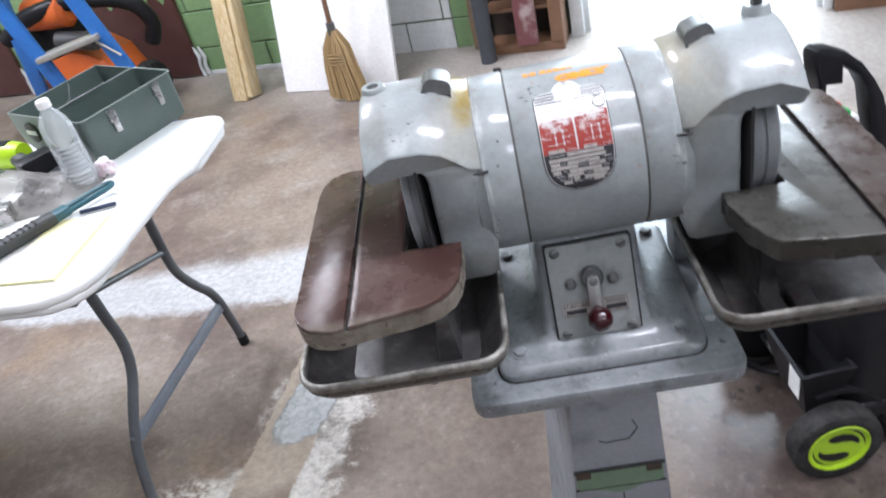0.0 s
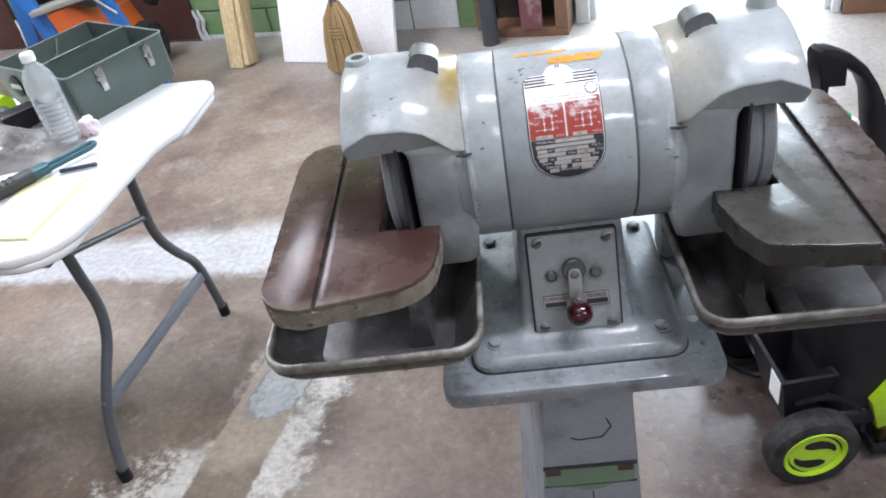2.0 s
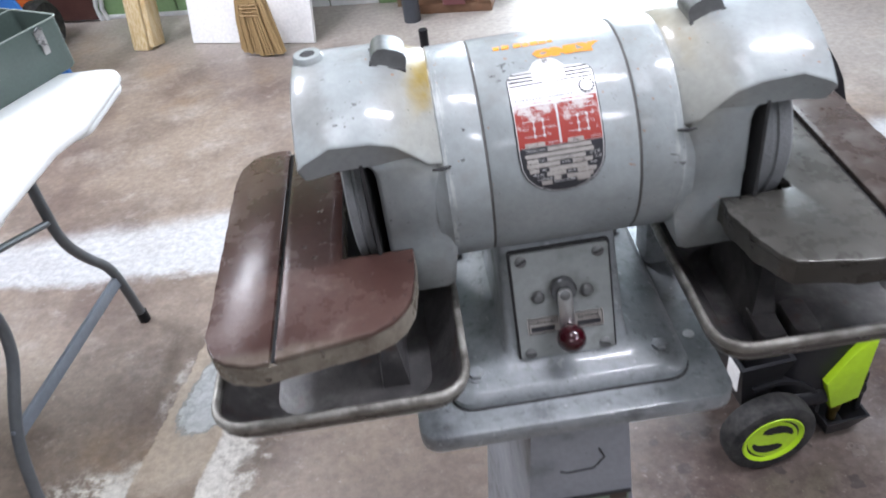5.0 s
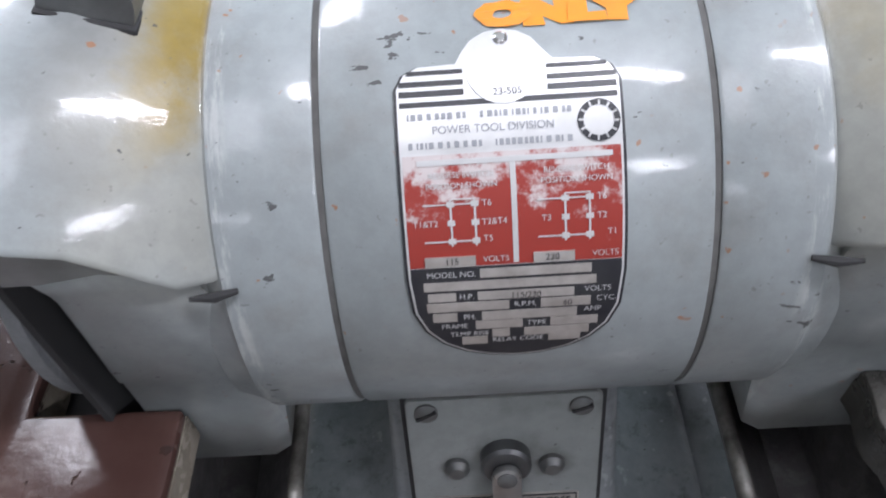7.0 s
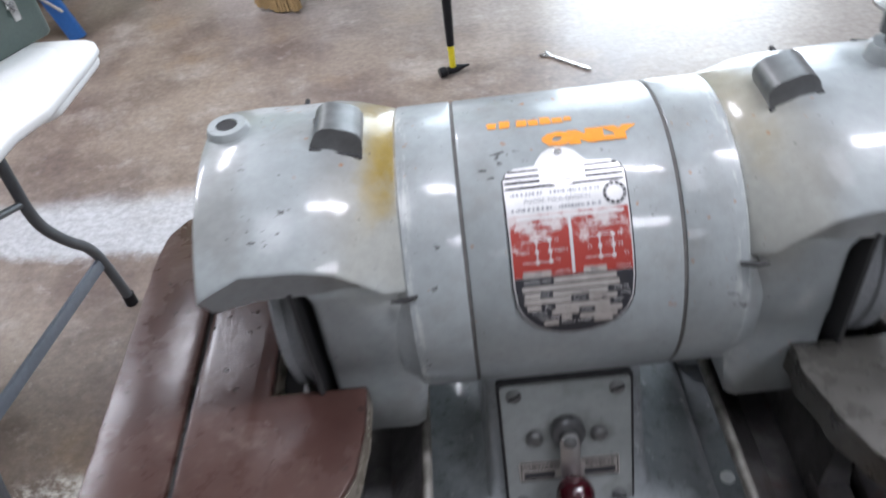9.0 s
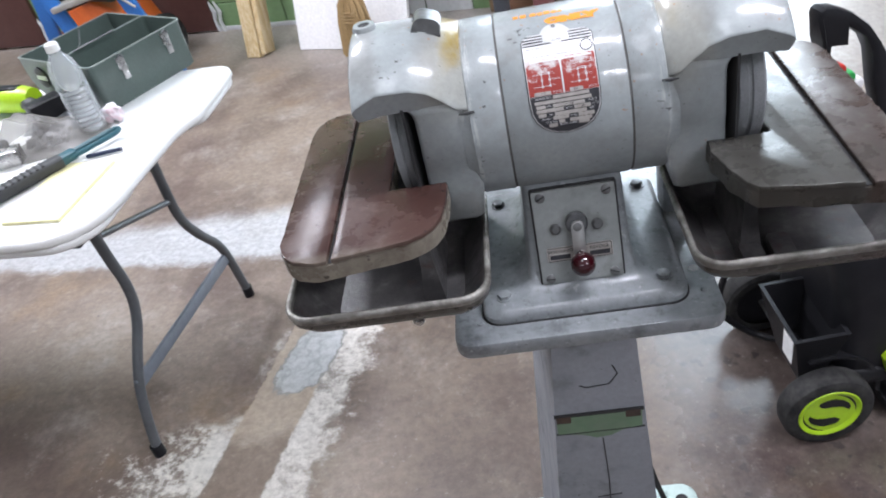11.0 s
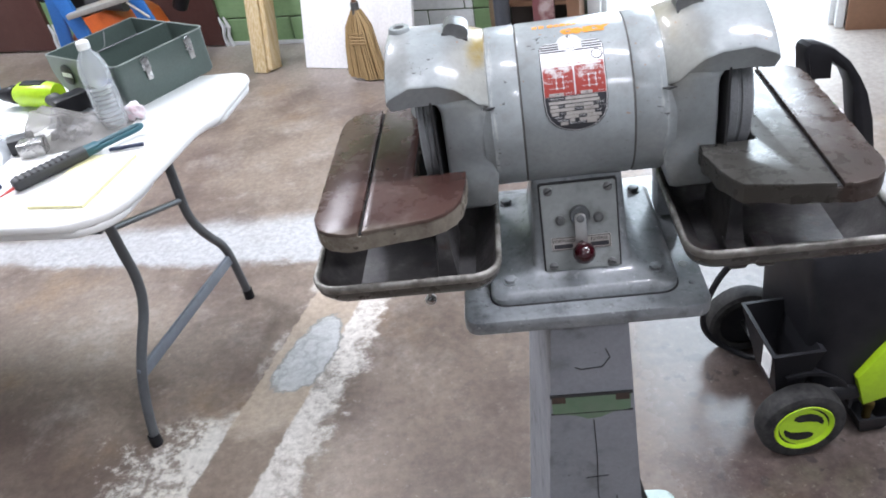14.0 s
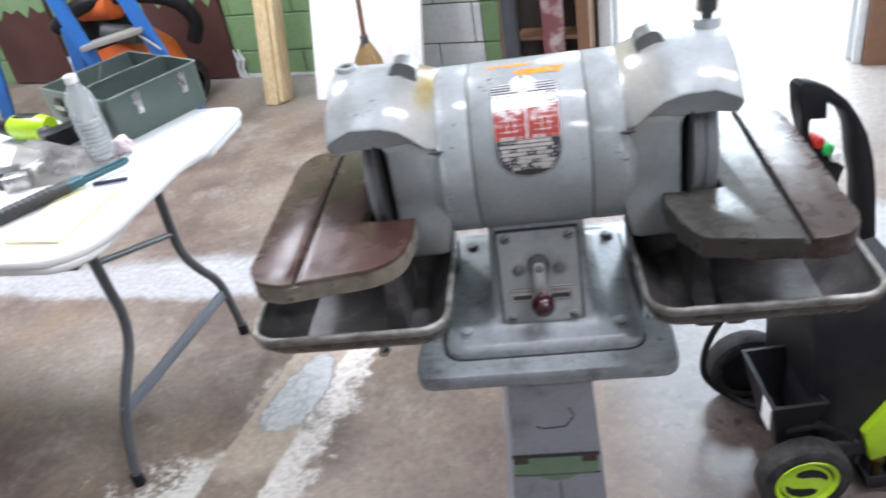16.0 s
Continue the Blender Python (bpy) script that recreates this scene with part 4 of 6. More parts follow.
def tool_table(sgn):
    """A plate with a mitre groove cut along it."""
    rough_edge = []
    src = [(sgn * x, y) for x, y in (OUT if sgn < 0 else OUT_SQUARE)]
    for p_, q_ in zip(src, src[1:] + src[:1]):
        p_, q_ = Vector((*p_, 0)), Vector((*q_, 0))
        n_ = max(1, int((q_ - p_).length / 0.006))
        for i in range(n_):
            c_ = p_.lerp(q_, i / n_)
            wear = 0.0008 if sgn < 0 else 0.0016
            rough_edge.append((c_.x + wear * noise.noise(c_ * 90), c_.y + wear * noise.noise(c_ * 90 + Vector((0, 0, 9)))))

    def layer(z0, z1, keep=None):
        one = slab(rough_edge, z0, z1)
        if keep:
            x, side = keep
            g = bmesh.ops.bisect_plane(one, geom=one.verts[:] + one.edges[:] + one.faces[:], plane_co=(sgn * x, 0, 0), plane_no=(sgn * side, 0, 0), clear_outer=True)
            bmesh.ops.edgeloop_fill(one, edges=[e for e in one.edges if e.is_boundary])
        bevel(one, 0.0018, 2, angle=70)
        for v in one.verts:
            if v.co.z < ZT - 0.01:
                v.co.z += (0.0008 if sgn < 0 else 0.0022) * noise.noise(v.co * 60)
        return one
    one = layer(ZT - 0.022, ZT - 0.006)
    half = 0.0018 if sgn < 0 else 0.0028
    join(one, layer(ZT - 0.007, ZT, (0.2312 - half, 1)))
    join(one, layer(ZT - 0.007, ZT, (0.2312 + half, -1)))
    return one


for sgn in (-1, 1):
    motor_part("end_bell", [(sgn * (SX + 0.0011), 0.08), (sgn * (SX + 0.0011), MR - 0.0006), (sgn * (SX + 0.0021), MR), (sgn * 0.090, MR), (sgn * 0.0925, MR - 0.002), (sgn * 0.1, 0.085)], label="grey painted end bell")
    part("wheel_hood", hood(sgn), GREY, grinder, "rounded grey cast wheel hood with amber varnish stains")
    # upright web behind the wheel's mouth; its top corner rounds over into the hood's front face
    leg = rings([[(sgn * x, y, z) for x, y in ((x0, y0 + 0.004), (x0 + 0.006, y0), (x1 - 0.004, y0), (x1, y0 + 0.004), (x1 + 0.003, yb), (x0, yb))] for x0, x1, y0, yb, z in (
        (0.097, 0.142, 0.020, 0.15, 0.953), (0.094, 0.1425, 0.014, 0.16, 0.959), (0.090, 0.1425, 0.0125, 0.17, 0.985), (0.0875, 0.1425, 0.0125, 0.17, 1.005), (0.0925, 0.142, 0.0115, 0.17, 1.0285),
        (0.0935, 0.142, 0.0100, 0.17, 1.0305), (0.0945, 0.1415, 0.0098, 0.165, 1.06), (0.0955, 0.1415, 0.0098, 0.14, 1.076), (0.0975, 0.143, 0.0102, 0.125, 1.082), (0.099, 0.147, 0.0108, 0.11, 1.087), (0.104, 0.155, 0.012, 0.10, 1.0905), (0.112, 0.150, 0.03, 0.085, 1.108))])
    part("wheel_bracket", leg, GREY, grinder, "grey cast bracket behind the wheel", smooth=50)
    part("bracket_foot", box((min(sgn * 0.102, sgn * 0.142), 0.123, 0.843), (max(sgn * 0.102, sgn * 0.142), 0.16, 0.956), 0.009, 2), GREY_DIRTY, grinder, "grimy cast foot under the bracket")
    part("paint_nick", tube([(sgn * 0.099, 0.0095, 1.0775), (sgn * 0.092, 0.0105, 1.0765), (sgn * 0.085, 0.0125, 1.0765)], [0.0007, 0.0017, 0.0009], 8), SEAM, grinder, "dark chipped nick")
    # near-black box: the shade below the wheel put in as colour
    part("under_wheel_shade", box((min(sgn * 0.152, sgn * 0.215), 0.016, 0.926), (max(sgn * 0.152, sgn * 0.215), 0.19, 0.982), 0.003), SEAM, grinder, "dark box painted as shade under the wheel")
    part("grinding_wheel", lathe([(sgn * (0.152 + (v - 0.152) * (0.62 if sgn < 0 else 1.0)), r) for v, r in ((0.152, 0.02), (0.152, 0.069), (0.1545, 0.073), (0.162, 0.0742), (0.1632, 0.0722), (0.1655, 0.0722), (0.1667, 0.0742), (0.176, 0.0738), (0.1785, 0.071), (0.1785, 0.052), (0.162, 0.045), (0.162, 0.02))], (0, AY - 0.006, AZ - 0.002), sides=64), STONE, grinder, "grey abrasive cup wheel")
    # near-black sheet for the shade between bracket and wheel
    part("wheel_gap_shade", box((min(sgn * 0.149, sgn * 0.1515), 0.008, 0.95), (max(sgn * 0.149, sgn * 0.1515), 0.17, 1.11)), SEAM, grinder, "dark sheet painted as shade beside the wheel", smooth=0)
    part("tool_rest_table", tool_table(sgn), RUST if sgn < 0 else CASTIRON, grinder, "brown rusted steel tool table with a mitre groove" if sgn < 0 else "scuffed grey cast-iron tool table with a mitre groove")
    part("groove_floor", box((min(sgn * 0.228, sgn * 0.234), -0.086, ZT - 0.0062), (max(sgn * 0.228, sgn * 0.234), 0.192, ZT - 0.005)), SEAM, grinder, "dark groove bottom", smooth=0)
    # tray: dark pan, bright worn rim
    x0, x1, bk = 0.093, (0.303 if sgn < 0 else 0.318), 0.12
    flip = lambda L: [[(sgn * x, y, z) for x, y, z in lp] for lp in L]
    inner = [hl(x0 + 0.006, x1 - 0.006, -0.079, bk - 0.006, 0.027, 0.933), hl(x0 + 0.0075, x1 - 0.0075, -0.0775, bk - 0.0075, 0.026, 0.93), hl(x0 + 0.013, x1 - 0.016, -0.068, bk - 0.013, 0.025, 0.913), hl(x0 + 0.034, x1 - 0.042, -0.040, bk - 0.032, 0.022, 0.889)]
    tray = part("water_tray", rings(flip(inner), cap=False), TRAYIN, grinder, "dark oily cast tray with a worn bright rim")
    bt = bmesh.new()
    bt.faces.new([bt.verts.new(p_) for p_ in flip([inner[-1]])[0]])
    part("tray_floor", bt, TRAYIN, tray, "oily tray floor", smooth=0)
    shell = [hl(x0 + 0.004, x1 - 0.004, -0.081, bk - 0.004, 0.028, 0.934), hl(x0 + 0.004, x1 - 0.004, -0.081, bk - 0.004, 0.028, 0.92), hl(x0 + 0.009, x1 - 0.011, -0.074, bk - 0.009, 0.027, 0.909), hl(x0 + 0.03, x1 - 0.038, -0.044, bk - 0.03, 0.024, 0.886), hl(x0 + 0.04, x1 - 0.05, -0.034, bk - 0.04, 0.022, 0.879)]
    part("tray_shell", rings(flip(shell), cap=False), CASTIRON, tray, "scuffed cast outer wall")
    rim = [hl(x0 + 0.003 + dx, x1 - 0.003 - dx, -0.082 + dx, bk - 0.003 - dx, 0.029 - dx, z) for dx, z in ((0.0005, 0.925), (-0.0015, 0.928), (-0.002, 0.932), (-0.0005, 0.935), (0.0022, 0.9355), (0.0048, 0.933), (0.0052, 0.929), (0.003, 0.925))]
    part("rim", rings(flip(rim + [rim[0]]), cap=False), RIM, tray, "worn bright cast rim", smooth=60)
    part("support_rib", rings([[(sgn * x, y, z) for x, y in ((0.150 + f, -0.022 + f), (0.166 - f, -0.022 + f), (0.175 - f, 0.07), (0.15 + f, 0.07))] for z, f in ((0.886, -0.004), (0.93, 0.001), (0.986, 0.003))]), TRAYIN, tray, "cast support rib")
    # added plate: keeps doorway light from striping the tray floor
    part("light_block_plate", box((min(sgn * 0.155, sgn * 0.275), 0.108, 0.925), (max(sgn * 0.155, sgn * 0.275), 0.114, 0.986), 0.002), TRAYIN, tray, "dark plate added under the table to block light")
    if sgn < 0:
        bolt = lathe([(0.836, 0.0), (0.8365, 0.004), (0.840, 0.0068), (0.845, 0.007), (0.848, 0.004), (0.849, 0.003), (0.885, 0.003)], (sgn * 0.187, 0.0, 0), "z", 16)
        part("drain_plug", bolt, STEEL, tray, "bright ball-headed drain plug")
    else:
        for x in (0.157, 0.186):
            part("cast_lug", slab(rounded(x - 0.011, x + 0.011, -0.05, -0.01, 0.006), 0.884, 0.905, 0.003, 2), TRAYIN, tray, "dark cast lug under the tray")
    # oil-wick cap on the hood
    bx = -0.1185 if sgn < 0 else 0.1205
    tip = pose(bx, 0.0, 1.1418, 0, -18 * sgn, 0)      # it sits square on the hood's slope
    arch = [(-0.0132, -0.010), (0.0132, -0.010), (0.0132, 0.0005), (0.0122, 0.0042), (0.0092, 0.0070), (0.005, 0.0082), (-0.005, 0.0082), (-0.0092, 0.0070), (-0.0122, 0.0042), (-0.0132, 0.0005)]
    cap = rings([[(dx, y + 0.12 * z, z) for dx, z in arch] for y in (0.067, 0.093)])
    bevel(cap, 0.0012, 2, angle=50)
    capob = part("wick_cap", place(cap, tip), SCREW, grinder, "dull steel oil wick cap")
    part("gasket", place(box((-0.0142, 0.0645, -0.012), (0.0142, 0.0955, -0.0045), 0.001), tip), SEAM, capob, "black cap gasket")

# oiler boss on one hood, clamp stud on the other
boss = lathe([(1.128, 0.018), (1.134, 0.0155), (1.139, 0.0125), (1.146, 0.0115), (1.148, 0.0105), (1.148, 0.006), (1.138, 0.0055), (1.138, 0)], (-0.1795, 0.088, 0), "z", 28)
part("oiler_boss", boss, GREY, grinder, "grey boss with an open threaded hole")
part("oiler_hole", lathe([(1.1475, 0.0), (1.1475, 0.0062)], (-0.1795, 0.088, 0), "z", 20), SEAM, grinder, smooth=0)
boss = lathe([(1.128, 0.018), (1.136, 0.0145), (1.15, 0.012), (1.152, 0.0105), (1.152, 0)], (0.178, 0.088, 0), "z", 28)
part("stud_boss", boss, GREY, grinder, "grey stud boss")
stud = part("clamp_stud", lathe([(1.15, 0.0055), (1.158, 0.0055), (1.159, 0.0095), (1.172, 0.0095), (1.173, 0.006), (1.178, 0.006), (1.178, 0)], (0.178, 0.088, 0), "z", 8), DARKSTEEL, grinder, "dark threaded clamp stud")
part("washer", lathe([(1.174, 0.005), (1.174, 0.016), (1.1755, 0.016), (1.177, 0.007)], (0.178, 0.088, 0), "z", 24), STEEL, stud, "bright flat washer")

# ---- folding table ----
FT = frame_of((-0.787, 0.40, 0), (0.9935, -0.1135, 0), (0, 0, 1))   # x towards the grinder, y away from the camera
table = thing("folding_table", (-1.7, 0.85, 0), "white plastic folding table with grey tubular legs", "table")
top = slab([(-1.83, 0.03), (-0.16, 0.03), (-0.12, 0.036), (-0.085, 0.054), (-0.06, 0.08), (-0.045, 0.115), (-0.038, 0.16), (-0.026, 0.40), (-0.016, 0.43), (-0.003, 0.462), (0.0, 0.475), (0.0, 0.665), (-0.005, 0.69), (-0.017, 0.707), (-0.035, 0.717), (-0.06, 0.72), (-1.83, 0.72)], 0.717, 0.738, 0.008, 3)
join(top, slab(rounded(-1.82, -0.006, 0.47, 0.716, 0.05, 8), 0.699, 0.722, 0.008, 2))
join(top, slab(rounded(-1.82, -0.05, 0.036, 0.30, 0.09, 8), 0.703, 0.722, 0.006, 2))
join(top, slab(rounded(-1.8, -0.07, 0.06, 0.69, 0.04, 8), 0.7375, 0.7388, 0.0008, 1))
top.transform(FT)
part("tabletop", top, WHITEPLASTIC, table, "white blow-moulded plastic tabletop", smooth=50)
FN, FF = Vector((-1.046, 0.571, 0)), Vector((-0.941, 1.155, 0))
LV = (FF - FN).normalized()


def onleg(s, z):
    return FN + LV * s + Vector((0, 0, z))


NEAR = [onleg(0.165, 0.70), onleg(0.17, 0.5), onleg(0.183, 0.39), onleg(0.16, 0.315), onleg(0.1, 0.25), onleg(0.05, 0.18), onleg(0.016, 0.08), onleg(0.002, 0.012)]
FAR = [onleg(0.455, 0.70), onleg(0.449, 0.5), onleg(0.448, 0.39), onleg(0.495, 0.3), onleg(0.557, 0.22), onleg(0.575, 0.12), onleg(0.587, 0.012)]
for pts in (NEAR, FAR):
    leg = part("leg", tube(pts, 0.0128, 12, smooth=2), LEG, table, "grey enamelled tube leg")
    part("foot_cap", tube([pts[-1] + Vector((0, 0, 0.02)), pts[-1] - Vector((0, 0, 0.012))], 0.0155, 12), BLACK, leg, "black rubber foot cap")
part("crossbar", tube([onleg(0.172, 0.545), onleg(0.449, 0.448)], 0.008, 10), LEG, table)
BL = (onleg(0.575, 0.17) - onleg(0.05, 0.19))
part("brace", box((0, -0.006, -0.017), (BL.length, 0.006, 0.017), 0.004, m=frame_of(onleg(0.05, 0.19), BL, (0, 0, 1))), BRACE, table, "flat blue-grey brace")
part("hinge_bar", tube([onleg(0.1, 0.695), onleg(0.52, 0.695)], 0.01, 10), LEG, table)
part("side_rail", box((-1.7, 0.08, 0.683), (-0.1, 0.10, 0.7), 0.003, m=FT), LEG, table, "dark side rail")

TZ = 0.739
# ---- toolbox ----
TBM = frame_of((-0.962, 0.940, TZ), (0.545, 0.838, 0), (0, 0, 1))   # x along the latch side, y towards the lid
tb = thing("toolbox", (-0.98, 1.1, TZ), "open grey-green steel toolbox with bright latches on the folding table", "toolbox")
L, W, Hh = 0.262, 0.145, 0.112
pan = [hl(0.004, L - 0.004, 0.004, W - 0.004, 0.012, 0.0), hl(0.0, L, 0.0, W, 0.012, 0.006), hl(0.0, L, 0.0, W, 0.012, Hh - 0.003), hl(-0.0025, L + 0.0025, -0.0025, W + 0.0025, 0.013, Hh), hl(0.002, L - 0.002, 0.002, W - 0.002, 0.011, Hh), hl(0.003, L - 0.003, 0.003, W - 0.003, 0.011, 0.004)]
b = rings(pan)
b.transform(TBM)
part("body", b, BOXGREEN, tb, "grey-green hammered steel base")
bead = [TBM @ Vector(q) for q in hl(-0.001, L + 0.001, -0.001, W + 0.001, 0.012, Hh + 0.0004)]
part("rim_bead", tube(bead + [bead[0]], 0.0017, 6), BOXRIM_HIGHLIGHT, tb, "rolled rim with its highlight painted in pale grey-green")
# lid laid open: a half-round shell, open side up
prof = [(W + 0.004 + 0.148 * 0.5 * (1 - math.cos(math.pi * t_ / 14)), Hh - 0.098 * max(0.0, math.sin(math.pi * t_ / 14)) ** 0.6) for t_ in range(15)]
lid = bmesh.new()
rows_l = [[lid.verts.new((x, y, z)) for y, z in prof] for x in (0.0, L)]
for k_ in range(14):
    lid.faces.new((rows_l[0][k_], rows_l[0][k_ + 1], rows_l[1][k_ + 1], rows_l[1][k_]))
lid.faces.new(rows_l[0])
lid.faces.new(rows_l[1][::-1])
bmesh.ops.recalc_face_normals(lid, faces=lid.faces)
bmesh.ops.solidify(lid, geom=lid.faces[:], thickness=0.0022)
lid.transform(TBM)
lidob = part("lid", lid, BOXGREEN, tb, "grey-green half-round lid lying open")
part("lid_bead", tube([TBM @ Vector(q) for q in ((0, W + 0.006, Hh), (0, W + 0.151, Hh), (L, W + 0.151, Hh), (L, W + 0.006, Hh))], 0.0017, 6), BOXRIM_HIGHLIGHT, lidob, "rolled rim with its highlight painted in pale grey-green")
bd = lathe([(0, 0), (0, 0.026), (0.0015, 0.026), (0.002, 0.024), (0.002, 0)], (0, 0, 0), "z", 24)
bd.transform(TBM @ frame_of((-0.001, W + 0.08, 0.068), (0, -1, 0), (-1, 0, 0)))
part("badge", bd, BLACK, lidob, "round black badge")
part("badge_bar", box((-0.02, -0.0055, 0.0018), (0.02, 0.0055, 0.003), m=TBM @ frame_of((-0.001, W + 0.08, 0.068), (0, -1, 0), (-1, 0, 0))), PAPER, lidob, smooth=0)
for x in (0.075, 0.205):
    lm = TBM @ frame_of((x, -0.001, 0.083), (1, 0, 0), (0, -1, 0))
    latch = part("latch", box((-0.01, -0.006, 0), (0.01, 0.022, 0.005), 0.0015, m=lm), STEEL, tb, "bright steel draw latch")
    part("hasp", box((-0.0075, -0.03, 0.004), (0.0075, 0.012, 0.008), 0.002, m=lm), STEEL, latch)
    part("hook", tube([lm @ Vector(q) for q in ((-0.009, 0.02, 0.006), (0, 0.028, 0.01), (0.009, 0.02, 0.006))], 0.0022, 8), DARKSTEEL, latch)
part("wire_stay", tube([TBM @ Vector(q) for q in ((0.02, W + 0.02, Hh - 0.01), (0.1, W + 0.05, Hh - 0.02), (0.16, W + 0.13, Hh))], 0.0015, 8, smooth=1), DARKSTEEL, tb, "dull wire stay")
part("wire_stay", tube([TBM @ Vector(q) for q in ((0.05, W - 0.01, Hh + 0.004), (0.16, W - 0.02, Hh + 0.008), (0.17, W + 0.0, Hh + 0.004))], 0.0016, 8), DARKSTEEL, tb, "dull wire stay")
part("carry_handle", tube([TBM @ Vector(q) for q in ((0.07, W + 0.1, 0.03), (0.07, W + 0.09, 0.06), (0.19, W + 0.09, 0.06), (0.19, W + 0.1, 0.03))], 0.005, 8, smooth=2), DARKSTEEL, lidob, "folded carry handle")

# ---- bottle ----
bc = Vector((-0.975, 0.872, TZ))
bottle = thing("water_bottle", bc, "clear plastic water bottle with a white cap on the table", "bottle")
prof = [(0.0, 0.0), (0.002, 0.026), (0.008, 0.031)]
for q in range(9):
    z = 0.014 + q * 0.0105
    prof += [(z, 0.0322), (z + 0.0035, 0.0324), (z + 0.0068, 0.0288)]
prof += [(0.112, 0.0322), (0.14, 0.0318), (0.155, 0.0285), (0.17, 0.021), (0.18, 0.0135), (0.188, 0.0118), (0.188, 0)]
part("bottle_body", lathe(prof, bc, "z", 32), CLEAR, bottle, "clear ribbed plastic")
part("water", lathe([(0.002, 0.0), (0.003, 0.024), (0.01, 0.0282)] + [(0.0145 + 0.00525 * q, 0.0284 - 0.0016 * (q % 2)) for q in range(17)] + [(0.104, 0.0285), (0.1045, 0.0)], bc, "z", 28), WATER, bottle, "clear water filling the lower half")
part("cap", lathe([(0.186, 0.0), (0.186, 0.0142), (0.2, 0.0142), (0.203, 0.012), (0.203, 0)], bc, "z", 24), WHITEPLASTIC, bottle, "white screw cap")


def crumple(name, centre, size, seed, mat, label, category, sub=4, rough=0.42):
    """A crushed film or wrapper: a lumpy closed skin with sharp folds."""
    one = bmesh.new()
    bmesh.ops.create_icosphere(one, subdivisions=sub, radius=1)
    for v in one.verts:
        c = v.co.copy()
        f = 1 + rough * (noise.noise(c * 2.1 + Vector((seed, 0, 0))) * 1.3 + noise.noise(c * 5.3 + Vector((0, seed, 0))) * 0.6 + abs(noise.noise(c * 9.0 + Vector((0, 0, seed)))) * 0.45)
        v.co = Vector((c.x * size[0] * f, c.y * size[1] * f, max(c.z, -0.55) * size[2] * f + size[2] * 0.5))
    lo = min(v.co.z for v in one.verts)
    for v in one.verts:
        v.co += Vector(centre) - Vector((0, 0, lo))
    return solid(name, one, mat, label, category, smooth=70)


crumple("candy_wrapper", (-0.935, 0.90, TZ), (0.02, 0.016, 0.022), 4, material("pink_and_clear_wrapper", (0.72, 0.70, 0.72), 0.3, other=(0.5, 0.14, 0.2), scale=70), "crumpled pink and clear wrapper beside the bottle", "wrapper", 3)


def zip_bag(corner, along, across, height, seed, mat, label, fall=0.8):
    """A film bag slumped over what it holds: a ridge that falls to one end, with creases."""
    one, NU, NV = bmesh.new(), 34, 26
    along, across = Vector(along), Vector(across)
    skin = []
    for s_ in (1, 0):
        for i in range(NU + 1):
            for k_ in range(NV + 1):
                u, v = i / NU, k_ / NV
                p = Vector(corner) + along * u + across * v
                hump = math.sin(math.pi * v) ** 0.75 * (1 - u) ** fall * min(1.0, 0.25 + u * 9)
                fold = noise.noise(Vector((u * 3.1, v * 7.0, seed))) * 0.16 + (0.5 - abs(noise.noise(Vector((u * 5.0, v * 4.0, seed + 7))))) * 0.20
                edge = min(1.0, 12 * min(u, 1 - u, v, 1 - v))
                p += across * 0.09 * noise.noise(Vector((u * 4, 2.0, seed))) + along * 0.07 * noise.noise(Vector((3.0, v * 4, seed)))
                p.z += 0.0006 + s_ * max(0.0, height * (hump * (0.86 + fold) + 0.05 * edge * abs(fold) * 4))
                skin.append(one.verts.new(p))
    M_ = (NU + 1) * (NV + 1)
    for s_ in (0, 1):
        for i in range(NU):
            for k_ in range(NV):
                q = [s_ * M_ + i * (NV + 1) + k_, s_ * M_ + (i + 1) * (NV + 1) + k_, s_ * M_ + (i + 1) * (NV + 1) + k_ + 1, s_ * M_ + i * (NV + 1) + k_ + 1]
                one.faces.new([skin[w] for w in (q if s_ == 0 else q[::-1])])
    return solid("plastic_bag", one, mat, label, "bag", smooth=60)


zip_bag((-1.155, 0.765, TZ), (0.2, 0.0, 0), (0.02, 0.16, 0), 0.088, 3.3, FILM, "cloudy zip bag of dark hardware slumped on the folding table")
zip_bag((-1.30, 0.70, TZ), (0.12, 0.03, 0), (-0.02, 0.16, 0), 0.05, 9.1, CLEARFILM, "clear plastic bag lying on the folding table", 0.4)
zip_bag((-1.16, 0.90, TZ), (0.13, -0.01, 0), (0.0, 0.10, 0), 0.045, 5.7, CLEARFILM, "crumpled clear plastic bag beside the toolbox", 0.5)
hw = None
for i in range(46):
    c = Vector((-1.062 + random.uniform(-0.042, 0.042), 0.838 + random.uniform(-0.024, 0.024), TZ + 0.008 + random.random() * 0.014))
    hw = lathe([(-0.007, 0.0), (-0.007, 0.006), (0.006, 0.006), (0.006, 0.0)], (0, 0, 0), "z", 7, bm=None) if hw is None else join(hw, (lambda o: (o.transform(Matrix.Translation(c) @ pose(0, 0, 0, random.uniform(0, 180), random.uniform(0, 180), 0)), o)[1])(lathe([(-0.007, 0.0), (-0.007, 0.006), (0.006, 0.006), (0.006, 0.0)], (0, 0, 0), "z", 7)))
    if i == 0:
        hw.transform(Matrix.Translation(c))
solid("loose_hardware", hw, DARKSTEEL, "dark steel nuts and bolts inside a plastic bag", "hardware", kind="stuff")
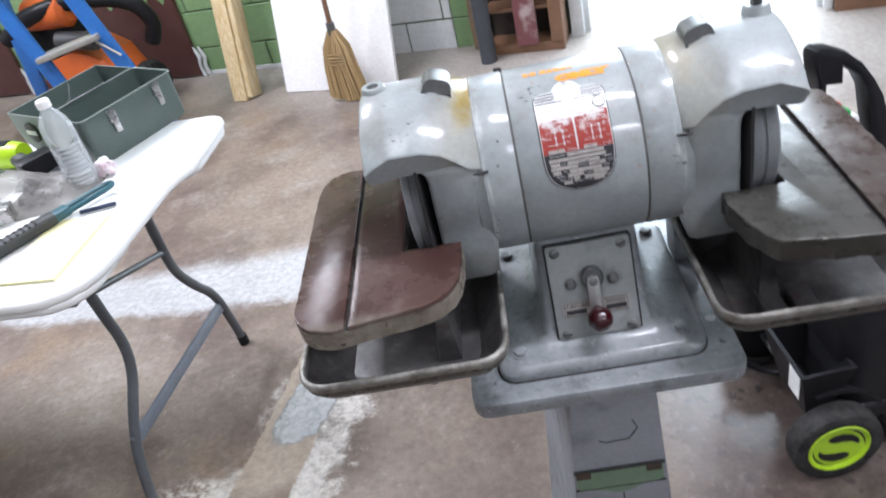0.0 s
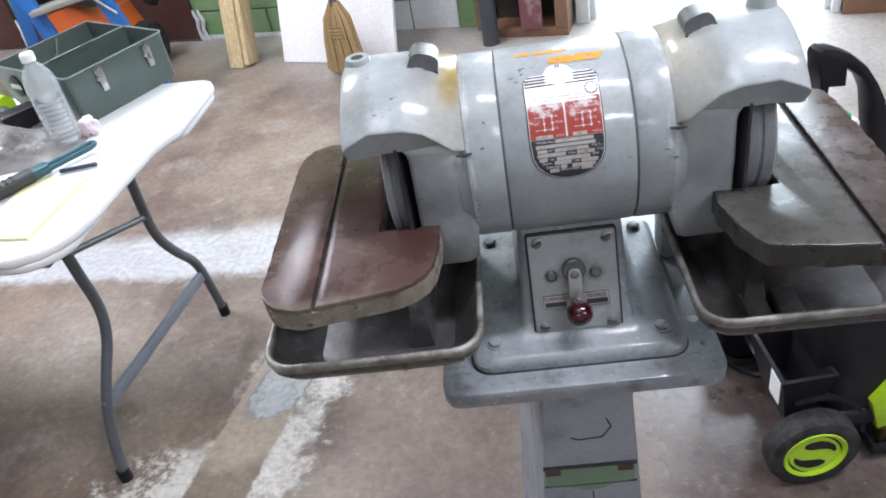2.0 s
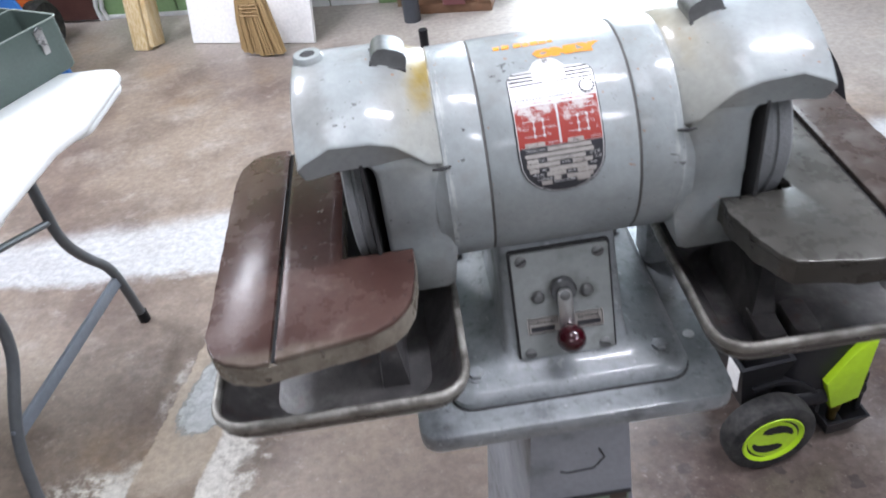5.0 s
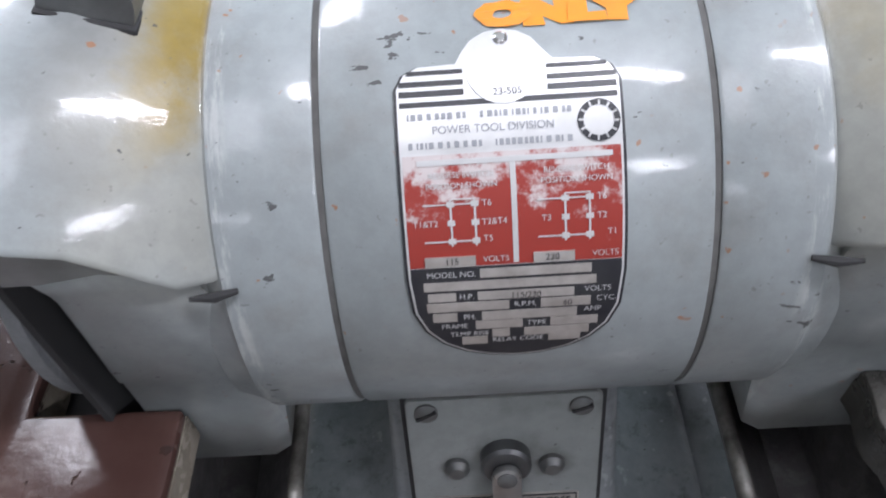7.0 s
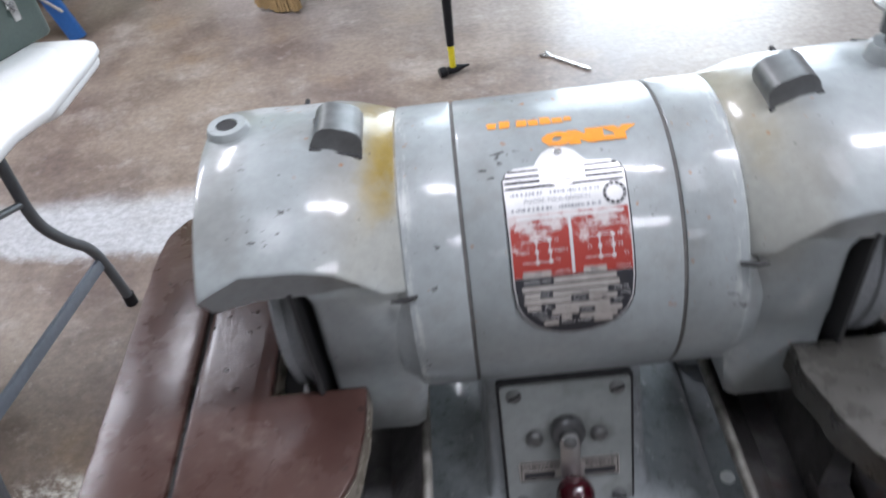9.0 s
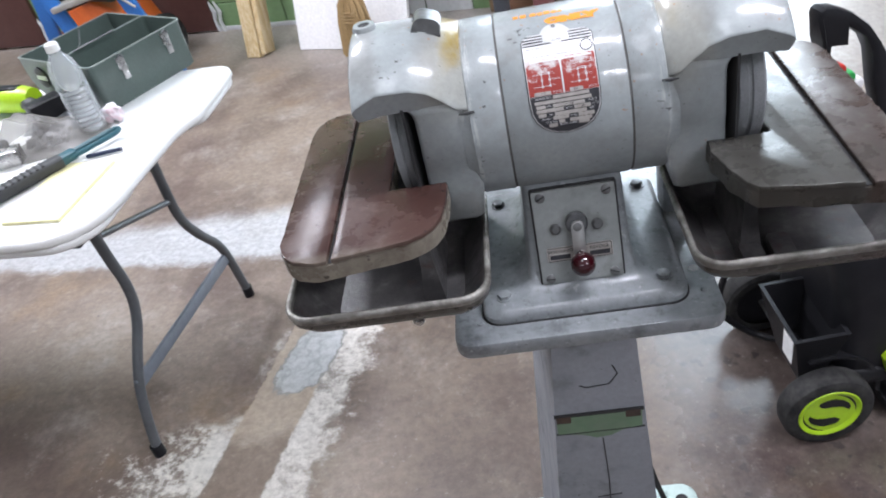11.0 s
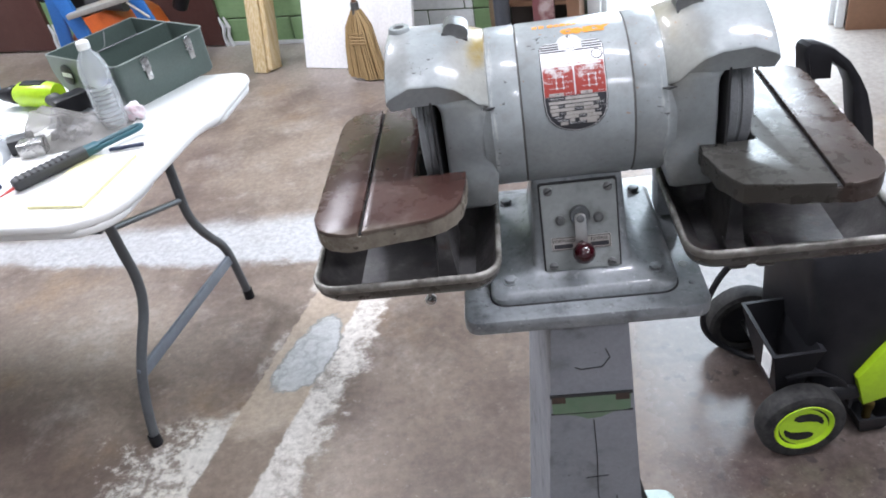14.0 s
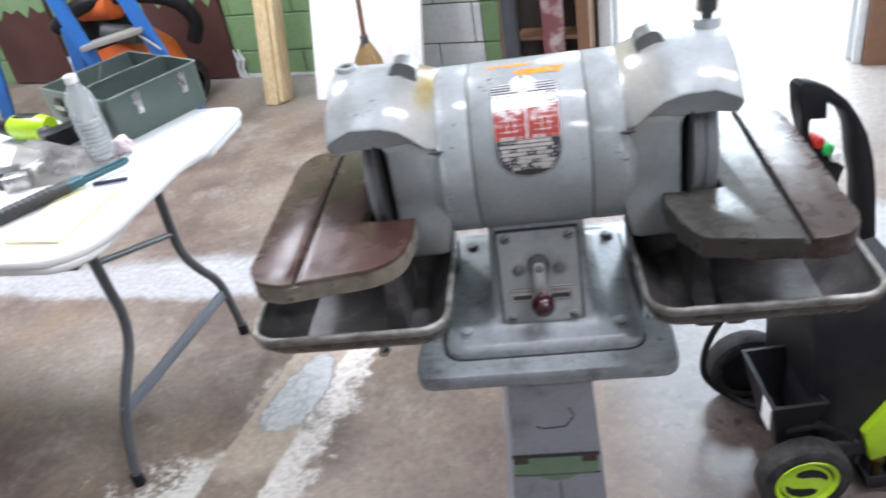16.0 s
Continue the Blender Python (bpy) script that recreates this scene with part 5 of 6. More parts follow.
for x, y, r in ((-1.125, 0.772, 12), (-1.165, 0.80, 30)):
    one = box((-0.028, -0.02, 0), (0.028, 0.02, 0.034), 0.003, m=pose(x, y, TZ, 0, 0, r))
    soc = solid("steel_fitting", one, STEEL if r < 20 else CHARCOAL, "square bright steel fitting on the folding table" if r < 20 else "square dark fitting on the folding table", "fitting", "fittings on the table")

# ---- cordless drill lying down ----
DM = frame_of((-1.30, 1.06, TZ + 0.035), (0.93, -0.25, 0), (0, 0, 1))
drill = thing("cordless_drill", (-1.3, 1.06, TZ), "lime green and black cordless drill lying on the folding table", "drill")


part("motor_case", place(lathe([(0.0, 0.0), (0.0, 0.02), (0.02, 0.031), (0.1, 0.032), (0.13, 0.026), (0.132, 0.0)], (0, 0, 0), "x", 20), DM), LIME, drill, "lime green motor case")
part("chuck", place(lathe([(-0.055, 0.0), (-0.055, 0.012), (-0.04, 0.018), (-0.012, 0.021), (-0.01, 0.024), (0.002, 0.024), (0.002, 0)], (0, 0, 0), "x", 20), DM), BLACK, drill, "black keyless chuck")
part("grip", tube([DM @ Vector(q) for q in ((0.105, -0.008, -0.004), (0.15, -0.028, -0.008), (0.21, -0.058, -0.008))], 0.018, 14, smooth=1), CHARCOAL, drill, "black rubber grip")
part("battery", place(box((-0.022, -0.04, -0.034), (0.026, 0.04, 0.03), 0.006), DM @ pose(0.226, -0.066, 0, 0, 0, -28)), BLACK, drill, "black battery pack")
part("side_panel", place(box((0.03, -0.012, 0.026), (0.1, 0.012, 0.0335), 0.003), DM), BLACK, drill)

# ---- folding saw, pad, pen, calculator ----
A, B = Vector((-1.085, 0.60, TZ + 0.012)), Vector((-0.888, 0.808, TZ + 0.02))
SM = frame_of(A, B - A, (0, 0, 1))
SL = (B - A).length
saw = thing("folding_saw", (-0.99, 0.7, TZ), "teal and charcoal handled folding saw lying across a yellow pad", "saw")
part("grip", place(box((0.0, -0.016, -0.011), (SL * 0.56, 0.016, 0.014), 0.008, 3), SM), CHARCOAL, saw, "ribbed charcoal grip")
part("shoulder", place(box((SL * 0.52, -0.0145, -0.008), (SL * 0.66, 0.0145, 0.011), 0.004, 2), SM), TEAL, saw, "teal plastic shoulder")
tail = tube([SM @ Vector((SL * f, y, 0.001)) for f, y in ((0.6, -0.012), (0.92, -0.0135), (0.98, -0.011), (1.01, -0.004), (1.01, 0.004), (0.98, 0.011), (0.92, 0.0135), (0.6, 0.012))], 0.0052, 10, smooth=1)
part("tail", tail, TEAL, saw, "teal plastic tail with an open hanging loop")
for q in range(9):
    part("rib", place(box((0.012 + q * 0.013, -0.0135, 0.012), (0.018 + q * 0.013, 0.0135, 0.0146), 0.001), SM), BLACK, saw)
part("blade_tip", place(rings([[(0.0, -0.005, -0.004), (0.0, 0.005, -0.004), (0.0, 0.005, 0.0), (0.0, -0.005, 0.0)], [(-0.035, -0.001, -0.008), (-0.035, 0.001, -0.008), (-0.035, 0.001, -0.006), (-0.035, -0.001, -0.006)]]), SM), REDP, saw, "red tip")
pad = [(-1.02, 0.522), (-0.897, 0.503), (-0.862, 0.70), (-0.985, 0.722)]
solid("notepad", slab(pad, TZ, TZ + 0.006), YELLOWPAPER, "yellow lined paper pad lying on the folding table", "notepad", smooth=0)
solid("pen", tube([(-0.935, 0.735, TZ + 0.006), (-0.862, 0.745, TZ + 0.006)], 0.0045, 8), NAVY, "dark blue pen on the folding table", "pen")
CM = frame_of((-1.19, 0.605, TZ), (0.78, -0.62, 0), (0, 0, 1))
calc = thing("calculator", (-1.19, 0.6, TZ), "small dark blue calculator lying on the folding table", "calculator")
part("case", place(box((-0.04, -0.055, 0), (0.04, 0.055, 0.011), 0.004, 2), CM), NAVY, calc, "dark blue case")
part("display", place(box((-0.034, -0.046, 0.0108), (-0.006, 0.046, 0.0122), 0.0006), CM), ALUSTEP, calc, "grey display")
for i in range(3):
    part("key", place(box((0.008, -0.042 + i * 0.029, 0.0108), (0.028, -0.019 + i * 0.029, 0.0138), 0.001), CM), WHITEPLASTIC, calc)
solid("pipe_clamp", tube([(-1.31, 0.69, TZ + 0.012), (-1.25, 0.70, TZ + 0.012), (-1.215, 0.72, TZ + 0.014)], 0.007, 8), ALUSTEP, "small grey pipe fitting on the folding table", "fitting")

# ---- pressure washer ----
pw = thing("pressure_washer", (0.62, 0.6, 0), "black upright pressure washer with lime green wheel hubs", "pressure washer")
AX = Vector((-0.085, 0.9964, 0))          # wheel axle, from the near wheel to the far one
WC = Vector((0.466, 0.42, 0.0902))


def wheel_at(c, outer):
    m = frame_of(c, (0, 0, 1), AX * -outer) @ Matrix.Scale(0.92, 4)    # z out of the wheel's face
    tyre = lathe([(-0.03, 0.066), (-0.032, 0.085), (-0.027, 0.094), (-0.018, 0.098), (0.012, 0.098), (0.02, 0.094), (0.024, 0.085), (0.022, 0.068)], (0, 0, 0), "z", 48)
    tyre.transform(m)
    t_ = part("wheel", tyre, RUBBER, pw, "dusty black rubber wheel")
    part("hub_back", place(lathe([(0.006, 0.0), (0.006, 0.072), (-0.02, 0.07), (-0.02, 0)], (0, 0, 0), "z", 32), m), BLACK, t_)
    hub = lathe([(0.0, 0.0), (0.019, 0.0), (0.019, 0.056), (0.022, 0.060), (0.024, 0.066), (0.02, 0.0695), (0.01, 0.07)], (0, 0, 0), "z", 48)
    hub.transform(m)
    part("hub", hub, LIME, t_, "lime green swirl hub")
    # an S-shaped web between two pairs of slots
    for q in (0, 180):
        eye = [(-0.024, 0.026), (-0.012, 0.018), (0.008, 0.0165), (0.028, 0.012), (0.042, 0.0), (0.045, 0.008), (0.040, 0.022), (0.028, 0.034), (0.010, 0.042), (-0.010, 0.041), (-0.022, 0.035)]
        sweep = [0.0595 * Vector((math.cos(radians(a_)), math.sin(radians(a_)))) for a_ in range(-24, 97, 8)] + [(0.0595 - 0.0075 * math.sin(radians((a_ + 24) * 1.5))) * Vector((math.cos(radians(a_)), math.sin(radians(a_)))) for a_ in range(88, -24, -8)]
        for cut in (eye, [tuple(v) for v in sweep]):
            part("hub_slot", place(slab(cut, 0.018, 0.0197), m @ pose(0, 0, 0, 0, 0, q - 88)), BLACK, t_, "dark swirl slot", smooth=0)
    return t_


wheel_at(WC, 1)
wheel_at(WC + AX * 0.34, -1)
part("axle", tube([WC + AX * 0.02, WC + AX * 0.34], 0.008, 10), DARKSTEEL, pw)
PM = frame_of((0.474, 0.42, 0), AX, (0, 0, 1))          # x along the axle, y to the washer's left back
base = slab([(0.02, 0.0), (0.34, 0.0), (0.34, -0.20), (0.02, -0.20)], 0.10, 0.15, 0.02, 3)
part("chassis", place(base, PM), BLACK, pw, "black plastic chassis")
body = rings([[Vector((x, y, z)) for x, y in rounded(a0, a1, b0, b1, 0.04, 4)] for a0, a1, b0, b1, z in ((0.03, 0.33, -0.19, -0.02, 0.14), (0.03, 0.33, -0.205, -0.015, 0.3), (0.04, 0.32, -0.205, 0.0, 0.4), (0.05, 0.31, -0.20, 0.0, 0.46), (0.07, 0.29, -0.18, -0.02, 0.49))])
part("body", place(body, PM), BLACK, pw, "black plastic body shell")
FACE = frame_of((0, 0.405, 0), (0.9964, 0.085, 0), (0.085, -0.9964, 0))     # the washer's near side: x from the grinder, y up
part("side_panel", place(slab([(0.578, 0.176), (0.618, 0.245), (0.65, 0.285), (0.664, 0.285), (0.658, 0.112), (0.602, 0.095)], -0.02, 0.012, 0.006, 2), FACE), LIME, pw, "lime green side panel")
foot = rings([[(x, y, z) for x, y in ((X0 + g, Y1 - g), (X1 - g, Y1 - g), (X1 - g, Y0 + g), (X0 + g, Y0 + g))] for X0, X1, Y0, Y1, g, z in ((0.012, 0.11, -0.20, -0.13, 0.012, 0.0), (0.004, 0.12, -0.214, -0.122, 0.0, 0.058), (0.004, 0.12, -0.214, -0.122, 0.005, 0.058), (0.012, 0.11, -0.20, -0.13, 0.016, 0.016))])
foot = part("foot", place(foot, PM), BLACK, pw, "black open foot trough", smooth=0)
part("brass_fitting", place(lathe([(0.012, 0.0), (0.012, 0.009), (0.045, 0.009), (0.047, 0.012), (0.06, 0.012), (0.062, 0.006), (0.062, 0.0)], (0.05, -0.165, 0), "z", 14), PM), BRASS, foot, "small brass hose fitting")
part("strut", place(box((0.03, -0.208, 0.05), (0.05, -0.196, 0.16), 0.003), PM), BLACK, pw)
# open carrying tray between the wheels
TX0, TX1, TY0, TY1 = 0.02, 0.195, -0.03, 0.072
tr = rings([[(x, y, z) for x, y in ((TX0 + g, TY1 - g), (TX1 - g, TY1 - g), (TX1 - g, TY0 + g), (TX0 + g, TY0 + g))] for g, z in ((0.03, 0.12), (0.0, 0.262), (-0.002, 0.266), (0.006, 0.266), (0.034, 0.15))], cap=False)
part("frame_tray", place(tr, PM), BLACK, pw, "black open front tray")
part("tray_floor", place(box((TX0 + 0.03, TY0 + 0.03, 0.145), (TX1 - 0.03, TY1 - 0.03, 0.152)), PM), BLACK, pw, smooth=0)
part("mudguard", place(lathe([(0.045, 0.104), (0.045, 0.112), (0.085, 0.112), (0.085, 0.104)], (0, 0, 0), "x", 20, a0=70, a1=185), PM @ Matrix.Translation((-0.02, 0, 0.0902))), BLACK, pw, "black wheel guard")
part("rating_tag", place(box((0.024, 0.0735, 0.205), (0.066, 0.0755, 0.262), 0.001), PM), PAPER, pw, "small white tag", smooth=0)
# handle loop: a solid corner, a bar that comes down on the far side, spray nozzles along its lower edge
HM = frame_of((0.412, 0.535, 0.875), (0.96, 0.28, 0), (0.28, -0.96, 0))
loop = [(0.040, -0.30), (0.026, -0.12), (0.021, -0.087), (0.010, -0.043), (0.001, -0.004), (0.004, 0.005), (0.012, 0.009), (0.031, 0.004), (0.061, -0.012), (0.095, -0.042), (0.120, -0.076), (0.140, -0.110), (0.160, -0.165), (0.173, -0.221), (0.19, -0.33), (0.15, -0.33), (0.131, -0.196), (0.118, -0.154), (0.104, -0.090), (0.088, -0.060), (0.058, -0.036), (0.060, -0.066), (0.030, -0.060), (0.030, -0.078), (0.046, -0.14), (0.075, -0.30)]
part("handle", place(slab(loop, -0.016, 0.016, 0.006, 2), HM), BLACK, pw, "thick black handle loop")
part("nozzle_panel", place(slab([(0.03, -0.098), (0.105, -0.165), (0.095, -0.20), (0.03, -0.14)], -0.012, 0.014, 0.004, 2), HM), BLACK, pw, "black nozzle panel")
for (x, y), mt in zip(((0.047, -0.104), (0.066, -0.122), (0.083, -0.138)), (REDP, GREENP, PAPER)):
    part("spray_nozzle", place(lathe([(-0.012, 0.0), (-0.012, 0.0105), (0.008, 0.0115), (0.014, 0.0105), (0.016, 0.008), (0.016, 0.0)], (0, 0, 0), "z", 16), HM @ Matrix.Translation((x, y, 0.004))), mt, pw, "coloured spray nozzle")
part("hose", tube([(0.44, 0.69, 0.38), (0.373, 0.70, 0.297), (0.335, 0.70, 0.21), (0.326, 0.70, 0.134), (0.349, 0.70, 0.084), (0.404, 0.69, 0.043), (0.45, 0.66, 0.04), (0.52, 0.62, 0.1)], 0.0075, 10, smooth=2), BLACK, pw, "black hose")
solid("power_cord", tube([(0.075, 0.17, 0.32), (0.10, 0.2, 0.18), (0.13, 0.22, 0.06), (0.16, 0.22, 0.02), (0.2, 0.16, 0.008), (0.3, 0.0, 0.008), (0.34, -0.4, 0.008)], 0.005, 8, smooth=2), RUBBER, "dark power cord running down the pedestal to the floor", "cord")

# ---- things by the rear wall ----
BM_ = frame_of((-1.094, 3.044, 0), (0.935, -0.355, 0), (0.12, 0.24, 0.96))
wb = solid("white_board", box((0, -0.012, 0), (0.615, 0.012, 1.5), 0.002, m=BM_), material("white_foam_board", (0.9, 0.9, 0.9), 0.5, other=(0.88, 0.88, 0.88), scale=2), "white foam board leaning against the block wall", "board")
solid("steel_post", lathe([(0.0, 0.0), (0.0, 0.038), (2.9, 0.038), (2.9, 0.0)], (0, 0, 0), "z", 24), material("dark_blue_grey_pipe", (0.045, 0.05, 0.062), 0.45, other=(0.07, 0.075, 0.085), scale=10), "dark blue-grey steel pipe standing by the shelves", "pipe").matrix_world = frame_of((-0.078, 2.9, 0), (1, 0, 0), (0.085, 0.02, 1))
LM = frame_of((-1.325, 3.05, 0), (0.93, -0.36, 0), (0.09, 0.2, 0.97))
lumber = thing("lumber", (-1.32, 3.05, 0), "two pale pine studs standing against the green wall", "lumber")
part("stud", place(box((-0.05, -0.02, 0), (0.03, 0.018, 1.9), 0.003, m=None), LM), PINE, lumber, "pale pine stud")
part("stud", place(box((0.033, -0.01, 0.015), (0.06, 0.075, 1.86), 0.003), LM), PINE, lumber, "pale pine stud on edge")
# broom
BR = frame_of((-0.752, 2.78, 0), (0.93, -0.33, 0), (-0.06, 0.10, 0.99))
broom = thing("corn_broom", (-0.75, 2.78, 0), "straw corn broom with a wooden handle leaning on the white board", "broom")
st = None
for i in range(170):
    a, u = random.uniform(-1, 1), random.uniform(-1, 1)
    foot = BR @ Vector((a * 0.10 + 0.012, u * 0.022, 0.004 + 0.05 * abs(a) * (0.5 if a < 0 else 0.2)))
    mid = BR @ Vector((a * 0.078, u * 0.026, 0.17))
    topp = BR @ Vector((a * 0.02, u * 0.016, 0.335))
    st = tube([foot, mid, BR @ Vector((a * 0.062, u * 0.024, 0.26)), topp], [0.0045, 0.0052, 0.005, 0.003], 4, bm=st)
tagged(part("straw_head", st, STRAW, broom, "golden straw head"), kind="stuff")
for z in (0.185, 0.2, 0.215, 0.23):
    w_ = 0.078 - (z - 0.185) * 0.12
    part("stitching", tube([BR @ Vector((w_ * math.cos(q * math.pi / 8), 0.031 * math.sin(q * math.pi / 8), z)) for q in range(17)], 0.0024, 5), STRAW, broom)
part("handle", tube([BR @ Vector((0, 0, 0.32)), BR @ Vector((0.0, 0, 1.35))], 0.0115, 10), WOODBROWN, broom, "worn wooden handle")
part("binding", tube([BR @ Vector((0, 0, 0.315)), BR @ Vector((0, 0, 0.37))], 0.019, 12), DARKSTEEL, broom, "wire binding")

# maroon doors in the wall
for i, (x0, x1) in enumerate(((-2.55, -2.04), (-3.75, -3.25), (-2.97, -2.78))):
    d1 = solid("door_%d" % (i + 1), box((x0, -0.035, 0.012), (x1, -0.006, 2.05), 0.003, m=WALL), MAROON, "maroon painted plank door with ragged green overpaint", "door", kind="structure")
    rag = [(x0 + 0.004, 2.04), (x0 + 0.004, 0.5 + 0.02 * i)]
    n_ = 9
    for q in range(n_ + 1):
        rag.append((x0 + 0.004 + (x1 - x0 - 0.008) * q / n_, 0.43 + 0.05 * (q % 2) + random.uniform(-0.03, 0.04)))
    rag += [(x1 - 0.004, 2.04)]
    part("overpaint", place(slab(rag, 0.0, 0.004), WALL @ frame_of((0, -0.035, 0), (1, 0, 0), (0, -1, 0))), GREENWALL, d1, "ragged green overpaint", smooth=0).matrix_parent_inverse = Matrix()
    for x in (x1 + 0.012, x1 + 0.045):
        pl = tube([WALL @ Vector((x + dx, -0.02, z)) for dx, z in ((0.0, 0.0), (-0.012, 0.06), (0.004, 0.11), (-0.015, 0.17))], [0.012, 0.011, 0.013, 0.006], 6)
        solid("trim", pl, WHITEWALL, "peeling white trim at the door foot", "trim", kind="structure")

# block courses, each block proud of its mortar
blk_mesh = {}


def block(x, z, w, h, white):
    key_ = (round(w, 3), round(h, 3), white)
    if key_ not in blk_mesh:
        blk_mesh[key_] = mesh_object("block", box((0, -0.004, 0), (w, 0.02, h), 0.003, 1), WHITEWALL if white else GREENWALL)
        ob = blk_mesh[key_]
    else:
        ob = new("block", blk_mesh[key_].data)
    ob.matrix_world = WALL @ Matrix.Translation((x, 0, z))
    ob.parent = wall_north


for r_ in range(14):
    z0 = 0.0 if r_ == 0 else 0.155 + 0.203 * (r_ - 1)
    h_ = 0.147 if r_ == 0 else 0.195
    x = -4.4 + (0.2 if r_ % 2 else 0.0)
    while x < -0.40:
        x1 = min(x + 0.40, -0.40)
        if x < -0.92 < x1:
            block(x, z0, -0.92 - x - 0.008, h_, False)
            block(-0.92, z0, x1 - 0.008 + 0.92, h_, True)
        elif x < -0.56 < x1:
            block(x, z0, -0.56 - x - 0.002, h_, True)
            block(-0.556, z0, x1 - 0.008 + 0.556, h_, False)
        else:
            block(x, z0, x1 - x - 0.008, h_, -0.92 <= x < -0.56)
        x = x1

# shelves and boards between wall and doorway
rough = material("crumbling_plaster", (0.22, 0.15, 0.09), 0.8, other=(0.12, 0.10, 0.07), scale=14, bump=0.7, bump_scale=40)
pier = rings([[WALL @ Vector((x + random.uniform(-0.008, 0.008), y + random.uniform(-0.01, 0.01), z)) for x, y in ((-0.46, -0.06), (-0.38, -0.05), (-0.37, -0.004), (-0.47, -0.004))] for z in np.linspace(0, 2.3, 16)])
solid("wall_pier", pier, rough, "crumbling brown plaster pier", "pier", kind="structure", smooth=0)
shelf = thing("shelf_unit", WALL @ Vector((-0.17, -0.15, 0)), "dark open wooden shelf unit beside the doorway", "shelf")
part("base_board", place(box((-0.36, -0.16, 0.0), (0.0, -0.005, 0.045), 0.004), WALL), WOODBROWN, shelf, "scuffed base board")
part("back", place(box((-0.36, -0.02, 0.045), (0.0, -0.006, 1.7)), WALL), material("dark_shelf_back", (0.03, 0.022, 0.018), 0.7), shelf, "dark back")
for z in (0.2, 0.52):
    part("shelf_board", place(box((-0.355, -0.15, z), (-0.005, -0.022, z + 0.018), 0.002), WALL), WOODBROWN, shelf, "brown shelf board")
part("upright", place(box((-0.058, -0.17, 0.045), (0.0, -0.022, 1.7), 0.003), WALL), WOODBROWN, shelf, "brown upright")
solid("maroon_board", box((-0.215, -0.185, 0.046), (-0.115, -0.165, 1.3), 0.003, m=WALL), material("faded_maroon_board", (0.17, 0.06, 0.065), 0.5, other=(0.46, 0.38, 0.37), scale=7, bump=0.3, amount=0.85, lo=0.5, hi=0.62), "faded maroon board standing in front of the shelves", "board")
solid("brown_door", box((1.14, -0.06, 0.0), (1.69, -0.02, 2.0), 0.004, m=WALL), WOODBROWN, "brown wooden door beside the doorway", "door")

# ---- stepladder ----
lad = thing("stepladder", (-2.1, 2.8, 0), "blue fibreglass stepladder with aluminium steps behind the table", "ladder")
railA = [(-1.925, 2.75, 0.0), (-2.30, 2.75, 1.65)]
railB = [(-1.578, 2.75, 0.0), (-2.02, 2.75, 1.65)]


def rail(p, q, name="rail"):
    p, q = Vector(p), Vector(q)
    m = frame_of(p, (q - p), (0, -1, 0.1))
    part(name, place(box((0, -0.034, -0.014), ((q - p).length, 0.034, 0.014), 0.004), m), BLUE, lad, "blue fibreglass rail")


rail(*railA)
rail(*railB)
rail((-2.775, 3.0, 0.0), (-2.42, 2.9, 1.65))
rail((-2.35, 3.12, 0.0), (-2.12, 2.95, 1.65))
for z in (0.18, 0.5, 0.82, 1.14):
    a = Vector(railA[0]).lerp(Vector(railA[1]), z / 1.65)
    b_ = Vector(railB[0]).lerp(Vector(railB[1]), (z + 0.05) / 1.65)
    m = frame_of(a, b_ - a, (0, 0, 1))
    part("step", place(box((0.0, -0.045, -0.012), ((b_ - a).length, 0.045, 0.012), 0.003), m), ALUSTEP, lad, "dull aluminium step")
    part("step_brace", tube([b_ + Vector((-0.02, -0.03, -0.02)), b_ + Vector((0.06, -0.03, -0.10))], 0.006, 6), ALUSTEP, lad)
part("rear_foot", place(box((-0.1, -0.02, 0.0), (0.1, 0.02, 0.045), 0.004), pose(-2.86, 2.96, 0.02, 0, -20, 20)), BLACK, lad, "black ladder foot bar")

# ---- orange machine behind the ladder ----
til = thing("garden_tiller", (-2.0, 3.2, 0), "orange and black motor tiller standing behind the stepladder", "tiller")
part("tine_guard", place(rings([[Vector((x, y, z)) for x, y in rounded(-w, w, -0.14, 0.14, 0.03, 3)] for w, z in ((0.2, 0.12), (0.24, 0.16), (0.22, 0.3), (0.12, 0.4))]), pose(-2.02, 3.2, 0, 0, -14, -15)), ORANGEPLASTIC, til, "orange guard")
part("engine", place(box((-0.12, -0.1, 0.38), (0.13, 0.1, 0.56), 0.03, 3), pose(-2.08, 3.2, 0, 0, -6, -15)), BLACK, til, "black engine block")
part("fuel_tank", place(lathe([(-0.13, 0.0), (-0.13, 0.05), (-0.11, 0.075), (0.1, 0.075), (0.12, 0.05), (0.12, 0)], (0, 0, 0), "x", 20), pose(-2.1, 3.12, 0.60, 0, 0, -15)), ORANGEPLASTIC, til, "orange fuel tank")
